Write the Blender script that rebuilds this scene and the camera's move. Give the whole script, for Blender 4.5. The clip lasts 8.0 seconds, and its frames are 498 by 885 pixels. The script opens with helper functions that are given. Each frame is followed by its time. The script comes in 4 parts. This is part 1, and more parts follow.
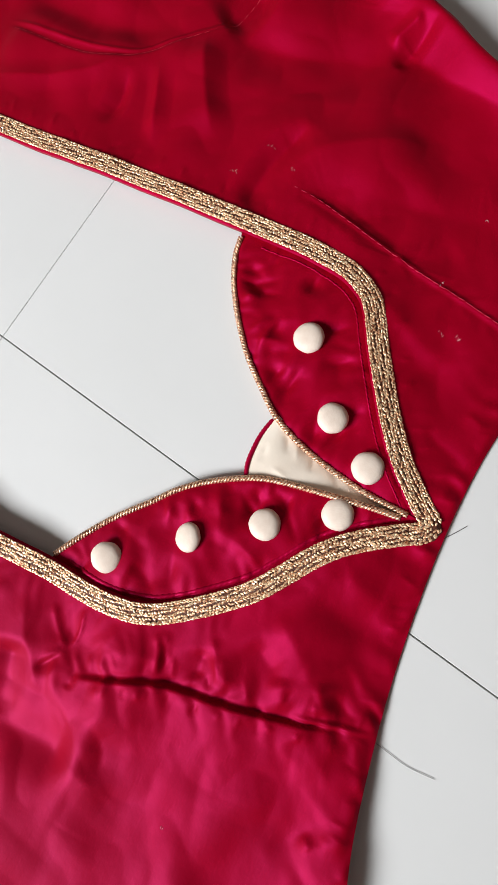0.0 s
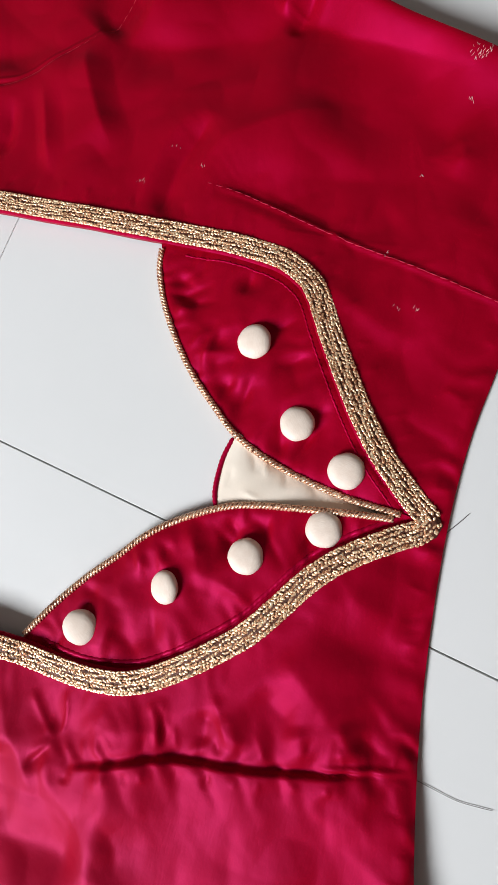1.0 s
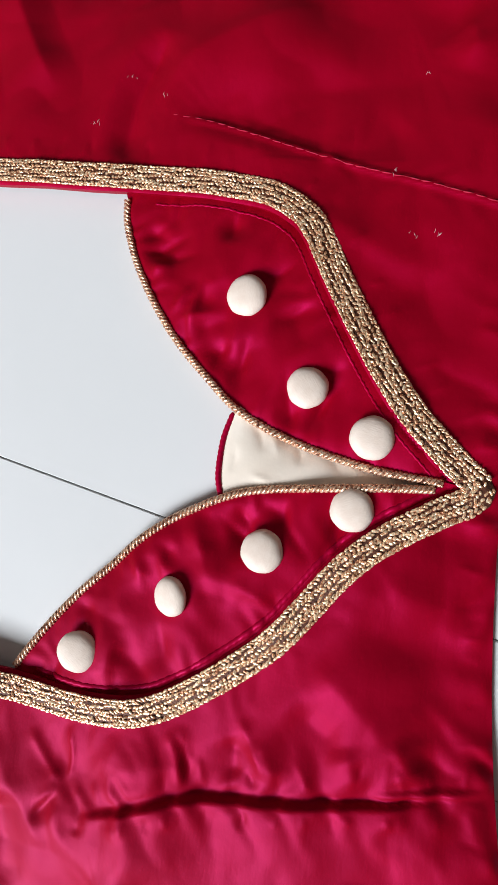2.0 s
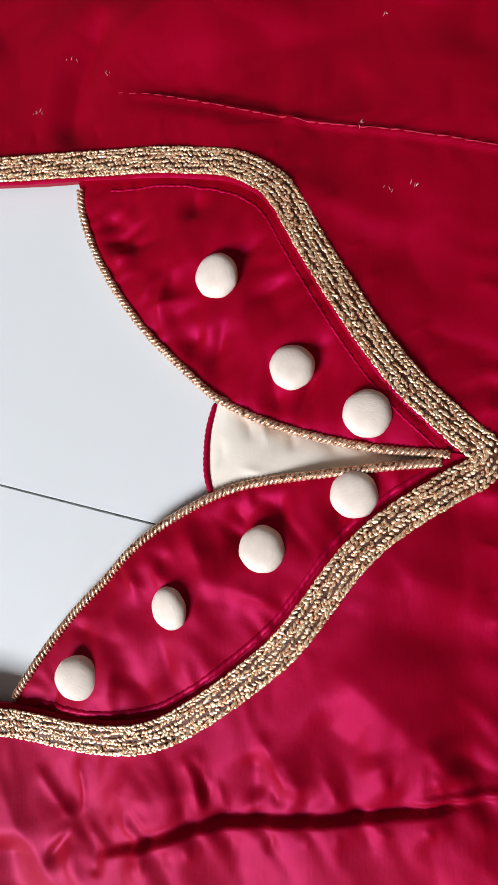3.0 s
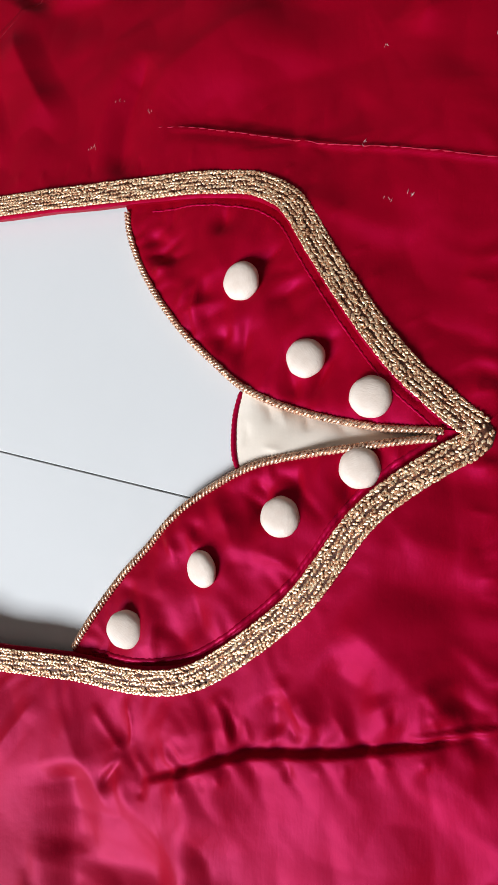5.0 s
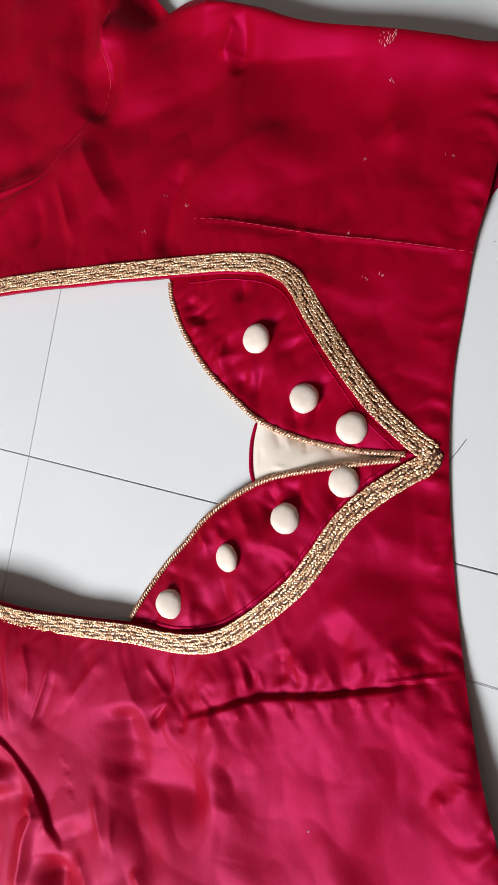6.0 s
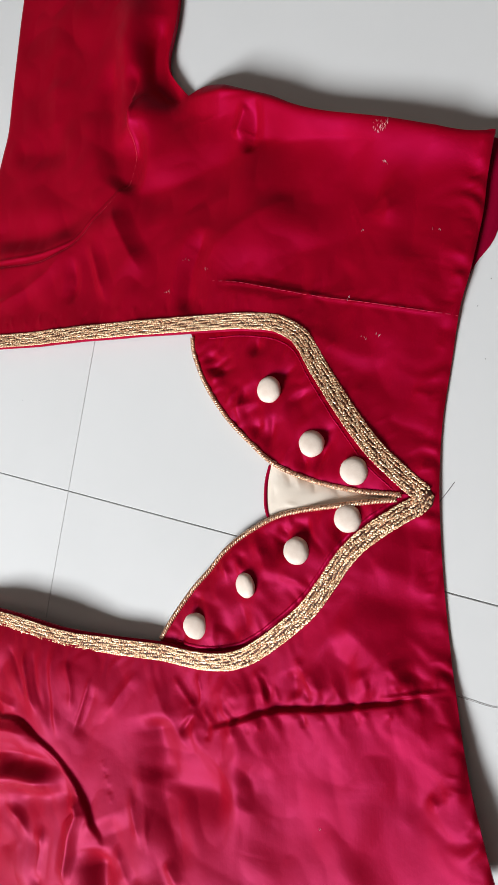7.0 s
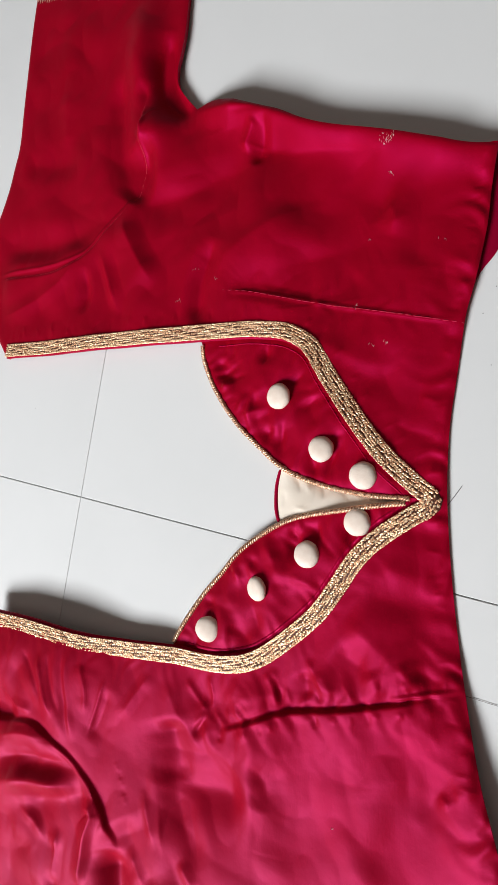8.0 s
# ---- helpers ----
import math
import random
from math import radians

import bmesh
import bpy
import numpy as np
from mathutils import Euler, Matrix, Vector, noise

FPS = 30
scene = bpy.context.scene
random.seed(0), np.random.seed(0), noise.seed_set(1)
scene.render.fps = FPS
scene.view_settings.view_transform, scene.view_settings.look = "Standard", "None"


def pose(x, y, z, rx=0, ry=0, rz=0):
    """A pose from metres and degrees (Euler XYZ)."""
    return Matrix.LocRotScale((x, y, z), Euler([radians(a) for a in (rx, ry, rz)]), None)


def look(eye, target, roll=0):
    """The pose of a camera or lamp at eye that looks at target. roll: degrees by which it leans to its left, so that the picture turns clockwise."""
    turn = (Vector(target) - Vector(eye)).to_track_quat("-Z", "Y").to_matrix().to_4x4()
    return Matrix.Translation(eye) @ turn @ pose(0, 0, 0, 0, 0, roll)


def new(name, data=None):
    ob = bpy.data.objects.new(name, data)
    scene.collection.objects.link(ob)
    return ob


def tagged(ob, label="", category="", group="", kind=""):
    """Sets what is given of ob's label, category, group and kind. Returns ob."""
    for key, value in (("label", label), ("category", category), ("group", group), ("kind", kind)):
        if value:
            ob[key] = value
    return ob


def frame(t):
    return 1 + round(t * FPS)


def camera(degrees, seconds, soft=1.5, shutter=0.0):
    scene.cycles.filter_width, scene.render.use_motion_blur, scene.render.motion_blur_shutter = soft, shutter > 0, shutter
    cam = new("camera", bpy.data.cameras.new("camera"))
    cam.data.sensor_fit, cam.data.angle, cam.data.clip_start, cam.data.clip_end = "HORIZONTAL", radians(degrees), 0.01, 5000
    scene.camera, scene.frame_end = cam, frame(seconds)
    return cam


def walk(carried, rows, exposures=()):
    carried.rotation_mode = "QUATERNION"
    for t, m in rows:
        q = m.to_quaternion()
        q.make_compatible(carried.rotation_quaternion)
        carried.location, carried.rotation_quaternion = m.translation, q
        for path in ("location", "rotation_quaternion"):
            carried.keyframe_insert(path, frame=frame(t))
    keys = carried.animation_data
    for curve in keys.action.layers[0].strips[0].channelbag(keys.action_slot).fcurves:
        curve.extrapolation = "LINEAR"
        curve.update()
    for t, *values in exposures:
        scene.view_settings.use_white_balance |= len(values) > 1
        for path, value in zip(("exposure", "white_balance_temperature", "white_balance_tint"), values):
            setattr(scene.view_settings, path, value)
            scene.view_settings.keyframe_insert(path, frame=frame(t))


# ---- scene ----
LENS = 42.4
cam = camera(LENS, 8.0, soft=1.35)
ROWS = [
    (0.0, 0.1008, -0.0598, 0.3478, 9.38, 11.17, 25.72),
    (0.5, 0.1089, -0.0562, 0.3330, 9.53, 13.41, 17.92),
    (1.0, 0.1120, -0.0488, 0.3070, 8.74, 13.50, 14.29),
    (1.5, 0.1065, -0.0478, 0.2751, 8.55, 12.29, 12.97),
    (2.0, 0.1022, -0.0475, 0.2576, 5.79, 15.27, 8.49),
    (2.2, 0.1006, -0.0482, 0.2513, 5.03, 15.78, 6.37),
    (3.3, 0.1049, -0.0508, 0.2329, 4.06, 16.71, 1.86),
    (3.5, 0.1051, -0.0543, 0.2308, 4.14, 17.10, 2.05),
    (4.0, 0.1060, -0.0617, 0.2260, 4.57, 18.33, 2.20),
    (5.3, 0.1476, -0.0624, 0.2865, 5.11, 24.03, 1.92),
    (5.5, 0.1577, -0.0617, 0.3044, 5.41, 25.00, 1.87),
    (6.0, 0.1829, -0.0589, 0.3375, 5.22, 26.33, 2.16),
    (6.5, 0.1997, -0.0529, 0.3628, 5.39, 28.10, 2.18),
    (7.0, 0.2106, -0.0390, 0.3772, 5.28, 28.74, 1.48),
    (7.5, 0.2068, -0.0389, 0.3904, 6.05, 29.05, 1.34),
    (8.0, 0.2107, -0.0398, 0.3863, 5.64, 29.11, 1.14),
]
walk(cam, [(t, pose(x, y, z, rx, ry, rz)) for t, x, y, z, rx, ry, rz in ROWS],
     exposures=[(0.0, 0.0, 6500, 10), (1.0, 0.0, 6350, 10), (2.0, 0.0, 6180, 10), (4.0, 0.0, 6120, 10), (5.5, 0.0, 6250, 10), (6.5, 0.0, 6400, 10), (8.0, 0.0, 6450, 10)])

# ---- world and light: one daylit window, plain room ----
MM = 0.001
TURN = radians(-10.1)          # the tiles and the room lie at this angle to the blouse
CROSS = Vector((-0.1590, -0.0400, 0.0))


def room(x, y, z=0.0):
    """A place in the room's own axes, whose origin is a corner where four tiles meet."""
    return Matrix.Rotation(TURN, 4, "Z") @ Vector((x, y, z)) + CROSS


world = bpy.data.worlds.new("daylight")
scene.world = world
world.use_nodes = True
wn = world.node_tree.nodes
sky = wn.new("ShaderNodeTexSky")
sky.sky_type, sky.sun_disc, sky.sun_elevation, sky.sun_rotation = "NISHITA", False, radians(40), radians(210)
wn["Background"].inputs["Strength"].default_value = 0.08
world.node_tree.links.new(sky.outputs["Color"], wn["Background"].inputs["Color"])

WIN_X, WIN_Z, WIN_W, WIN_H, WALL_S = -0.42, 1.34, 0.95, 1.05, -1.45
lamp_data = bpy.data.lights.new("window_light", "AREA")
lamp_data.shape, lamp_data.size, lamp_data.size_y = "RECTANGLE", WIN_W - 0.04, WIN_H - 0.04
lamp_data.energy, lamp_data.color = 98.0, (0.95, 0.98, 1.0)
lamp = new("window_light", lamp_data)
lamp.matrix_world = look(room(WIN_X, WALL_S - 0.10, WIN_Z), room(WIN_X, WALL_S + 1.0, WIN_Z))


# ---- materials ----
def material(name):
    m = bpy.data.materials.new(name)
    m.use_nodes = True
    nt = m.node_tree
    return m, nt, nt.nodes["Principled BSDF"]


def noise_node(nt, scale, detail=3.0, rough=0.55, stretch=None):
    tc = nt.nodes.new("ShaderNodeTexCoord")
    n = nt.nodes.new("ShaderNodeTexNoise")
    n.inputs["Scale"].default_value, n.inputs["Detail"].default_value, n.inputs["Roughness"].default_value = scale, detail, rough
    out = tc.outputs["Object"]
    if stretch:
        mp = nt.nodes.new("ShaderNodeMapping")
        mp.inputs["Scale"].default_value = stretch
        nt.links.new(out, mp.inputs["Vector"])
        out = mp.outputs["Vector"]
    nt.links.new(out, n.inputs["Vector"])
    return n


def ramp(nt, source, stops):
    r = nt.nodes.new("ShaderNodeValToRGB")
    el = r.color_ramp.elements
    el[0].position, el[0].color = stops[0][0], (*stops[0][1], 1)
    el[1].position, el[1].color = stops[-1][0], (*stops[-1][1], 1)
    for at, col in stops[1:-1]:
        e = el.new(at)
        e.color = (*col, 1)
    nt.links.new(source, r.inputs["Fac"])
    return r


def span(nt, source, low, high):
    r = nt.nodes.new("ShaderNodeMapRange")
    r.inputs["To Min"].default_value, r.inputs["To Max"].default_value = low, high
    nt.links.new(source, r.inputs["Value"])
    return r.outputs["Result"]


def bumps(nt, bsdf, layers):
    """Stacked relief: (height socket, strength, distance in metres)."""
    last = None
    for source, strength, dist in layers:
        b = nt.nodes.new("ShaderNodeBump")
        b.inputs["Strength"].default_value, b.inputs["Distance"].default_value = strength, dist
        nt.links.new(source, b.inputs["Height"])
        if last:
            nt.links.new(last, b.inputs["Normal"])
        last = b.outputs["Normal"]
    nt.links.new(last, bsdf.inputs["Normal"])


def satin(name, dark, light, rough=0.54, sheen=0.0, tint=(1.0, 0.05, 0.68), spec=0.36, metal=0.12):
    """Satin-weave cloth: two close reds, a fine slanted thread, soft crumples."""
    m, nt, b = material(name)
    big = noise_node(nt, 22, 4)
    col = ramp(nt, big.outputs["Fac"], [(0.3, dark), (0.7, light)])
    nt.links.new(col.outputs["Color"], b.inputs["Base Color"])
    nt.links.new(span(nt, noise_node(nt, 60, 3).outputs["Fac"], rough - 0.07, rough + 0.08), b.inputs["Roughness"])
    b.inputs["Metallic"].default_value = metal
    b.inputs["Sheen Weight"].default_value = sheen
    b.inputs["Sheen Roughness"].default_value = 0.4
    b.inputs["Sheen Tint"].default_value = (*tint, 1)
    b.inputs["Specular IOR Level"].default_value = spec
    b.inputs["Specular Tint"].default_value = (*tint, 1)
    thread = noise_node(nt, 900, 2, 0.5, (1.0, 0.12, 1.0))
    crumple = noise_node(nt, 60, 4, 0.6)
    bumps(nt, b, [(crumple.outputs["Fac"], 0.26, 0.0010), (thread.outputs["Fac"], 0.2, 0.0002)])
    return m


RED = satin("crimson_satin", (0.29, 0.0002, 0.0065), (0.35, 0.0003, 0.010))
RED_FLAP = satin("crimson_satin_flap", (0.29, 0.0002, 0.0065), (0.35, 0.0003, 0.010), rough=0.52)
RED_LINING = satin("crimson_lining", (0.25, 0.001, 0.015), (0.30, 0.0015, 0.02), rough=0.6, sheen=0.05)
RED_CORD = satin("crimson_piping", (0.34, 0.001, 0.020), (0.40, 0.0012, 0.026), rough=0.45)
CREAM = satin("cream_satin", (0.91, 0.77, 0.63), (0.95, 0.85, 0.73), rough=0.42, tint=(1, 0.95, 0.9), metal=0.0)
# paler than the satin: light on the seam crests, put into the colour
SEAM_GLINT = satin("crimson_seam_glint", (0.48, 0.02, 0.04), (0.54, 0.04, 0.06), rough=0.5, metal=0.0)


def fabric_cover():
    m, nt, b = material("cream_button_cloth")
    col = ramp(nt, noise_node(nt, 260, 4).outputs["Fac"], [(0.3, (0.84, 0.685, 0.57)), (0.7, (0.90, 0.76, 0.65))])
    nt.links.new(col.outputs["Color"], b.inputs["Base Color"])
    b.inputs["Roughness"].default_value = 0.62
    b.inputs["Sheen Weight"].default_value = 0.25
    weave = noise_node(nt, 1500, 2, 0.5, (1.0, 0.3, 1.0))
    lumps = noise_node(nt, 180, 3)
    bumps(nt, b, [(lumps.outputs["Fac"], 0.18, 0.0006), (weave.outputs["Fac"], 0.5, 0.0002)])
    return m


COVER = fabric_cover()


def metallic(name, stops, rough, metal=0.85, grain=650, spread=(0.34, 0.66)):
    """Metal-wrapped thread; its sparkle and dark gaps are painted as random colour flecks."""
    m, nt, b = material(name)
    flecks = noise_node(nt, grain, 2, 0.6)
    sharp = nt.nodes.new("ShaderNodeMapRange")
    sharp.inputs["From Min"].default_value, sharp.inputs["From Max"].default_value = spread
    nt.links.new(flecks.outputs["Fac"], sharp.inputs["Value"])
    col = ramp(nt, sharp.outputs["Result"], stops)
    nt.links.new(col.outputs["Color"], b.inputs["Base Color"])
    b.inputs["Metallic"].default_value = metal
    nt.links.new(span(nt, noise_node(nt, 700, 2).outputs["Fac"], rough - 0.1, rough + 0.12), b.inputs["Roughness"])
    fibre = noise_node(nt, 1500, 2, 0.5)
    bumps(nt, b, [(fibre.outputs["Fac"], 0.6, 0.0004)])
    return m


GOLD = metallic("gold_thread", [(0.0, (0.40, 0.14, 0.065)), (0.45, (0.93, 0.50, 0.27)), (1.0, (1.0, 0.80, 0.54))], 0.30, 0.45, grain=900, spread=(0.36, 0.58))
# near-black brown: the shade between the links is put into the ribbon's colour
GOLD_BASE = metallic("gap_shaded_ribbon_base", [(0.0, (0.05, 0.012, 0.006)), (1.0, (0.16, 0.05, 0.024))], 0.6, 0.2)
GOLD_CORD = metallic("gold_cord_thread", [(0.0, (0.18, 0.06, 0.04)), (0.5, (0.86, 0.50, 0.32)), (1.0, (1.0, 0.82, 0.62))], 0.28, 0.6)
PINK_GOLD = metallic("pink_gold_lace", [(0.0, (0.80, 0.38, 0.32)), (1.0, (0.92, 0.58, 0.46))], 0.4, 0.5)


def tile_glaze():
    m, nt, b = material("white_tile")
    info = nt.nodes.new("ShaderNodeObjectInfo")
    soft = ramp(nt, noise_node(nt, 5, 5).outputs["Fac"], [(0.3, (0.745, 0.745, 0.735)), (0.7, (0.785, 0.783, 0.775))])
    mix = nt.nodes.new("ShaderNodeHueSaturation")
    nt.links.new(span(nt, info.outputs["Random"], 0.97, 1.02), mix.inputs["Value"])
    nt.links.new(soft.outputs["Color"], mix.inputs["Color"])
    nt.links.new(mix.outputs["Color"], b.inputs["Base Color"])
    nt.links.new(span(nt, noise_node(nt, 40, 4).outputs["Fac"], 0.30, 0.48), b.inputs["Roughness"])
    b.inputs["Specular IOR Level"].default_value = 0.4
    bumps(nt, b, [(noise_node(nt, 9, 3).outputs["Fac"], 0.05, 0.002), (noise_node(nt, 500, 2).outputs["Fac"], 0.04, 0.0002)])
    return m


def plain(name, low, high, rough, scale=30):
    m, nt, b = material(name)
    col = ramp(nt, noise_node(nt, scale, 4).outputs["Fac"], [(0.3, low), (0.7, high)])
    nt.links.new(col.outputs["Color"], b.inputs["Base Color"])
    b.inputs["Roughness"].default_value = rough
    bumps(nt, b, [(noise_node(nt, scale * 8, 3).outputs["Fac"], 0.2, 0.001)])
    return m


TILE = tile_glaze()
GROUT = plain("grey_grout", (0.10, 0.10, 0.097), (0.42, 0.42, 0.41), 0.9, 16)
PAINT = plain("buff_wall_paint", (0.18, 0.15, 0.132), (0.205, 0.172, 0.15), 0.9, 12)
LINT = plain("pale_lint", (0.80, 0.50, 0.53), (0.92, 0.75, 0.75), 0.8, 900)
DARK_THREAD = plain("dark_thread", (0.05, 0.04, 0.04), (0.12, 0.09, 0.09), 0.8, 900)


# ---- building helpers (plan numbers in millimetres) ----
def spline(points, step=2.0):
    """An even polyline along a smooth curve through the points."""
    p = np.array(points, float)
    p = np.vstack([2 * p[0] - p[1], p, 2 * p[-1] - p[-2]])
    out = []
    for a, b, c, d in zip(p, p[1:], p[2:], p[3:]):
        t = np.linspace(0, 1, 24, endpoint=False)[:, None]
        out.append(0.5 * (2 * b + (c - a) * t + (2 * a - 5 * b + 4 * c - d) * t ** 2 + (3 * b - a - 3 * c + d) * t ** 3))
    out = np.vstack([*out, p[-2:-1]])
    s = np.r_[0, np.cumsum(np.linalg.norm(np.diff(out, axis=0), axis=1))]
    at = np.linspace(0, s[-1], max(2, int(s[-1] / step) + 1))
    return np.stack([np.interp(at, s, out[:, k]) for k in range(out.shape[1])], 1)


def to_line(x, y, line):
    """Distance to a polyline, side (plus on its left) and millimetres along it."""
    best, side, along, run = np.full(x.shape, 1e9), np.zeros(x.shape), np.zeros(x.shape), 0.0
    for (ax, ay), (bx, by) in zip(line[:-1], line[1:]):
        ux, uy = bx - ax, by - ay
        n = max(ux * ux + uy * uy, 1e-9)
        t = np.clip(((x - ax) * ux + (y - ay) * uy) / n, 0, 1)
        d = (x - ax - t * ux) ** 2 + (y - ay - t * uy) ** 2
        near = d < best
        best = np.where(near, d, best)
        side = np.where(near, np.sign(ux * (y - ay) - uy * (x - ax)), side)
        along = np.where(near, run + t * n ** 0.5, along)
        run += n ** 0.5
    return np.sqrt(best), side, along


def inside(x, y, poly):
    hit = np.zeros(x.shape, bool)
    for (ax, ay), (bx, by) in zip(poly, np.roll(poly, -1, 0)):
        if ay != by:
            hit ^= ((ay > y) != (by > y)) & (x < (bx - ax) * (y - ay) / (by - ay) + ax)
    return hit


def depth_in(x, y, poly):
    """Distance to a closed outline, plus inside."""
    d = to_line(x, y, np.vstack([poly, poly[:1]]))[0]
    return np.where(inside(x, y, poly), d, -d)


def waves(x, y, seed, size, count=7):
    """Smooth random undulation, about -1 to 1, of that wavelength in millimetres."""
    r = np.random.RandomState(seed)
    z = np.zeros(x.shape)
    for _ in range(count):
        a, k, f = r.uniform(0, 6.283), 6.283 / size * r.uniform(0.6, 1.5), r.uniform(0, 6.283)
        bend = 0.9 * np.sin(r.uniform(0.3, 0.6) * k * (y * np.cos(a) - x * np.sin(a)) + r.uniform(0, 6))
        z += np.sin(k * (x * np.cos(a) + y * np.sin(a)) + f + bend)
    return z / count ** 0.5 / 1.4


def mesh_from(name, verts, faces, smooth=True):
    me = bpy.data.meshes.new(name)
    me.from_pydata([tuple(v) for v in np.asarray(verts, float) * MM], [], faces)
    me.validate()
    if smooth:
        me.polygons.foreach_set("use_smooth", [True] * len(me.polygons))
    me.update()
    return me


def part(name, me, mat, parent, label=""):
    ob = new(name, me)
    if not me.materials:
        me.materials.append(mat)
    ob.parent = parent
    return tagged(ob, label) if label else ob


def sheet(bound, height, box, h, split=None, skirt=2.0):
    """Cloth over a plan region where bound(x, y) > 0, as a fine net whose rim lies on the edge. Returns
    a list of (verts, faces), one for each value of split(x, y)."""
    xs, ys = np.arange(box[0], box[1] + h, h), np.arange(box[2], box[3] + h, h)
    X, Y = np.meshgrid(xs, ys)
    B = bound(X, Y)
    keep = B > -0.7 * h
    quad = keep[:-1, :-1] & keep[1:, :-1] & keep[:-1, 1:] & keep[1:, 1:]
    count = np.zeros(X.shape, int)
    for a, b in ((0, 0), (0, 1), (1, 0), (1, 1)):
        count[a:a + quad.shape[0], b:b + quad.shape[1]] += quad
    rim = (count > 0) & (count < 4)
    x, y = X[rim], Y[rim]
    for _ in range(3):
        b0, e = bound(x, y), 0.2
        gx, gy = (bound(x + e, y) - b0) / e, (bound(x, y + e) - b0) / e
        g = np.maximum(gx * gx + gy * gy, 0.3)
        x, y = x - np.clip(b0 * gx / g, -h, h), y - np.clip(b0 * gy / g, -h, h)
    X[rim], Y[rim] = x, y
    Z = np.zeros(X.shape)
    used = count > 0
    Z[used] = height(X[used], Y[used])
    jj, ii = np.nonzero(quad)
    w = X.shape[1]
    base = jj * w + ii
    faces = np.stack([base, base + 1, base + w + 1, base + w], 1)
    group = split(X[jj, ii] + h / 2, Y[jj, ii] + h / 2) if split else np.zeros(len(faces), int)
    flat = np.stack([X.ravel(), Y.ravel(), Z.ravel()], 1)
    rim = rim.ravel()
    out = []
    for k in range(int(group.max()) + 1):
        f = faces[group == k]
        ids, inv = np.unique(f, return_inverse=True)
        f = inv.reshape(f.shape)
        v = flat[ids]
        # the turned-in edge
        edges = np.concatenate([f[:, [0, 1]], f[:, [1, 2]], f[:, [2, 3]], f[:, [3, 0]]])
        key = np.sort(edges, 1)
        _, first, times = np.unique(key[:, 0] * len(v) + key[:, 1], return_index=True, return_counts=True)
        border = edges[first[times == 1]]
        border = border[rim[ids[border]].all(1)]
        more, where = np.unique(border, return_inverse=True)
        where = where.reshape(border.shape) + len(v)
        lip = v[more].copy()
        low = v[more].copy()
        if len(low):
            lx, ly = low[:, 0], low[:, 1]
            b0 = bound(lx, ly)
            gx, gy = (bound(lx + e, ly) - b0) / e, (bound(lx, ly + e) - b0) / e
            low[:, 0] += np.clip(gx, -1, 1) * 0.8
            low[:, 1] += np.clip(gy, -1, 1) * 0.8
            low[:, 2] = np.maximum(low[:, 2] - skirt, 0.25)
        below = where + len(lip)
        strip = np.stack([where[:, 1], where[:, 0], below[:, 0], below[:, 1]], 1)
        out.append((np.vstack([v, lip, low]), f.tolist() + strip.tolist()))
    return out


def sweep(path, radius, lobes=0, depth=0.0, pitch=4.0, sides=10, squash=1.0):
    """A cord along a 3D path; with lobes it is twisted like rope."""
    p = np.asarray(path, float)
    t = np.gradient(p, axis=0)
    t /= np.linalg.norm(t, axis=1)[:, None] + 1e-9
    side = np.cross(t, (0, 0, 1.0))
    side /= np.linalg.norm(side, axis=1)[:, None] + 1e-9
    up = np.cross(side, t)
    s = np.r_[0, np.cumsum(np.linalg.norm(np.diff(p, axis=0), axis=1))]
    a = np.arange(sides) * 2 * math.pi / sides
    turn = 2 * math.pi * s / pitch
    r = radius * (1 + depth * np.cos(lobes * a[None] - turn[:, None])) if lobes else np.full((len(p), sides), float(radius))
    r = r * np.minimum(1, 0.35 + np.minimum(s, s[-1] - s) / (1.2 * radius))[:, None]
    v = p[:, None] + r[..., None] * (np.cos(a)[None, :, None] * side[:, None] + squash * np.sin(a)[None, :, None] * up[:, None])
    n = len(p)
    f = [(i * sides + j, (i + 1) * sides + j, (i + 1) * sides + (j + 1) % sides, i * sides + (j + 1) % sides)
         for i in range(n - 1) for j in range(sides)]
    f += [tuple(range(sides)), tuple((n - 1) * sides + j for j in range(sides))[::-1]]
    return v.reshape(-1, 3), f


def rope(path, strands, off, radius, pitch):
    """Strands twisted round a path."""
    t = np.gradient(path, axis=0)
    t /= np.linalg.norm(t, axis=1)[:, None] + 1e-9
    side = np.cross(t, (0, 0, 1.0))
    side /= np.linalg.norm(side, axis=1)[:, None] + 1e-9
    up = np.cross(side, t)
    run = np.r_[0, np.cumsum(np.linalg.norm(np.diff(path, axis=0), axis=1))]
    v, f = [], []
    for k in range(strands):
        a = 2 * math.pi * (run / pitch + k / strands)
        sv, sf = sweep(path + off * (np.cos(a)[:, None] * side + np.sin(a)[:, None] * up), radius, sides=7)
        n = len(v)
        v += [tuple(q) for q in sv]
        f += [tuple(n + q for q in face) for face in sf]
    return v, f


def box_mesh(name, cuboids):
    """Boxes given by their low and high corners in the room's axes, joined."""
    v, f = [], []
    for (x0, y0, z0), (x1, y1, z1) in cuboids:
        n = len(v)
        v += [room(x, y, z) / MM for z in (z0, z1) for x, y in ((x0, y0), (x1, y0), (x1, y1), (x0, y1))]
        f += [tuple(n + k for k in q) for q in ((3, 2, 1, 0), (4, 5, 6, 7), (0, 1, 5, 4), (1, 2, 6, 5), (2, 3, 7, 6), (3, 0, 4, 7))]
    return mesh_from(name, v, f, smooth=False)


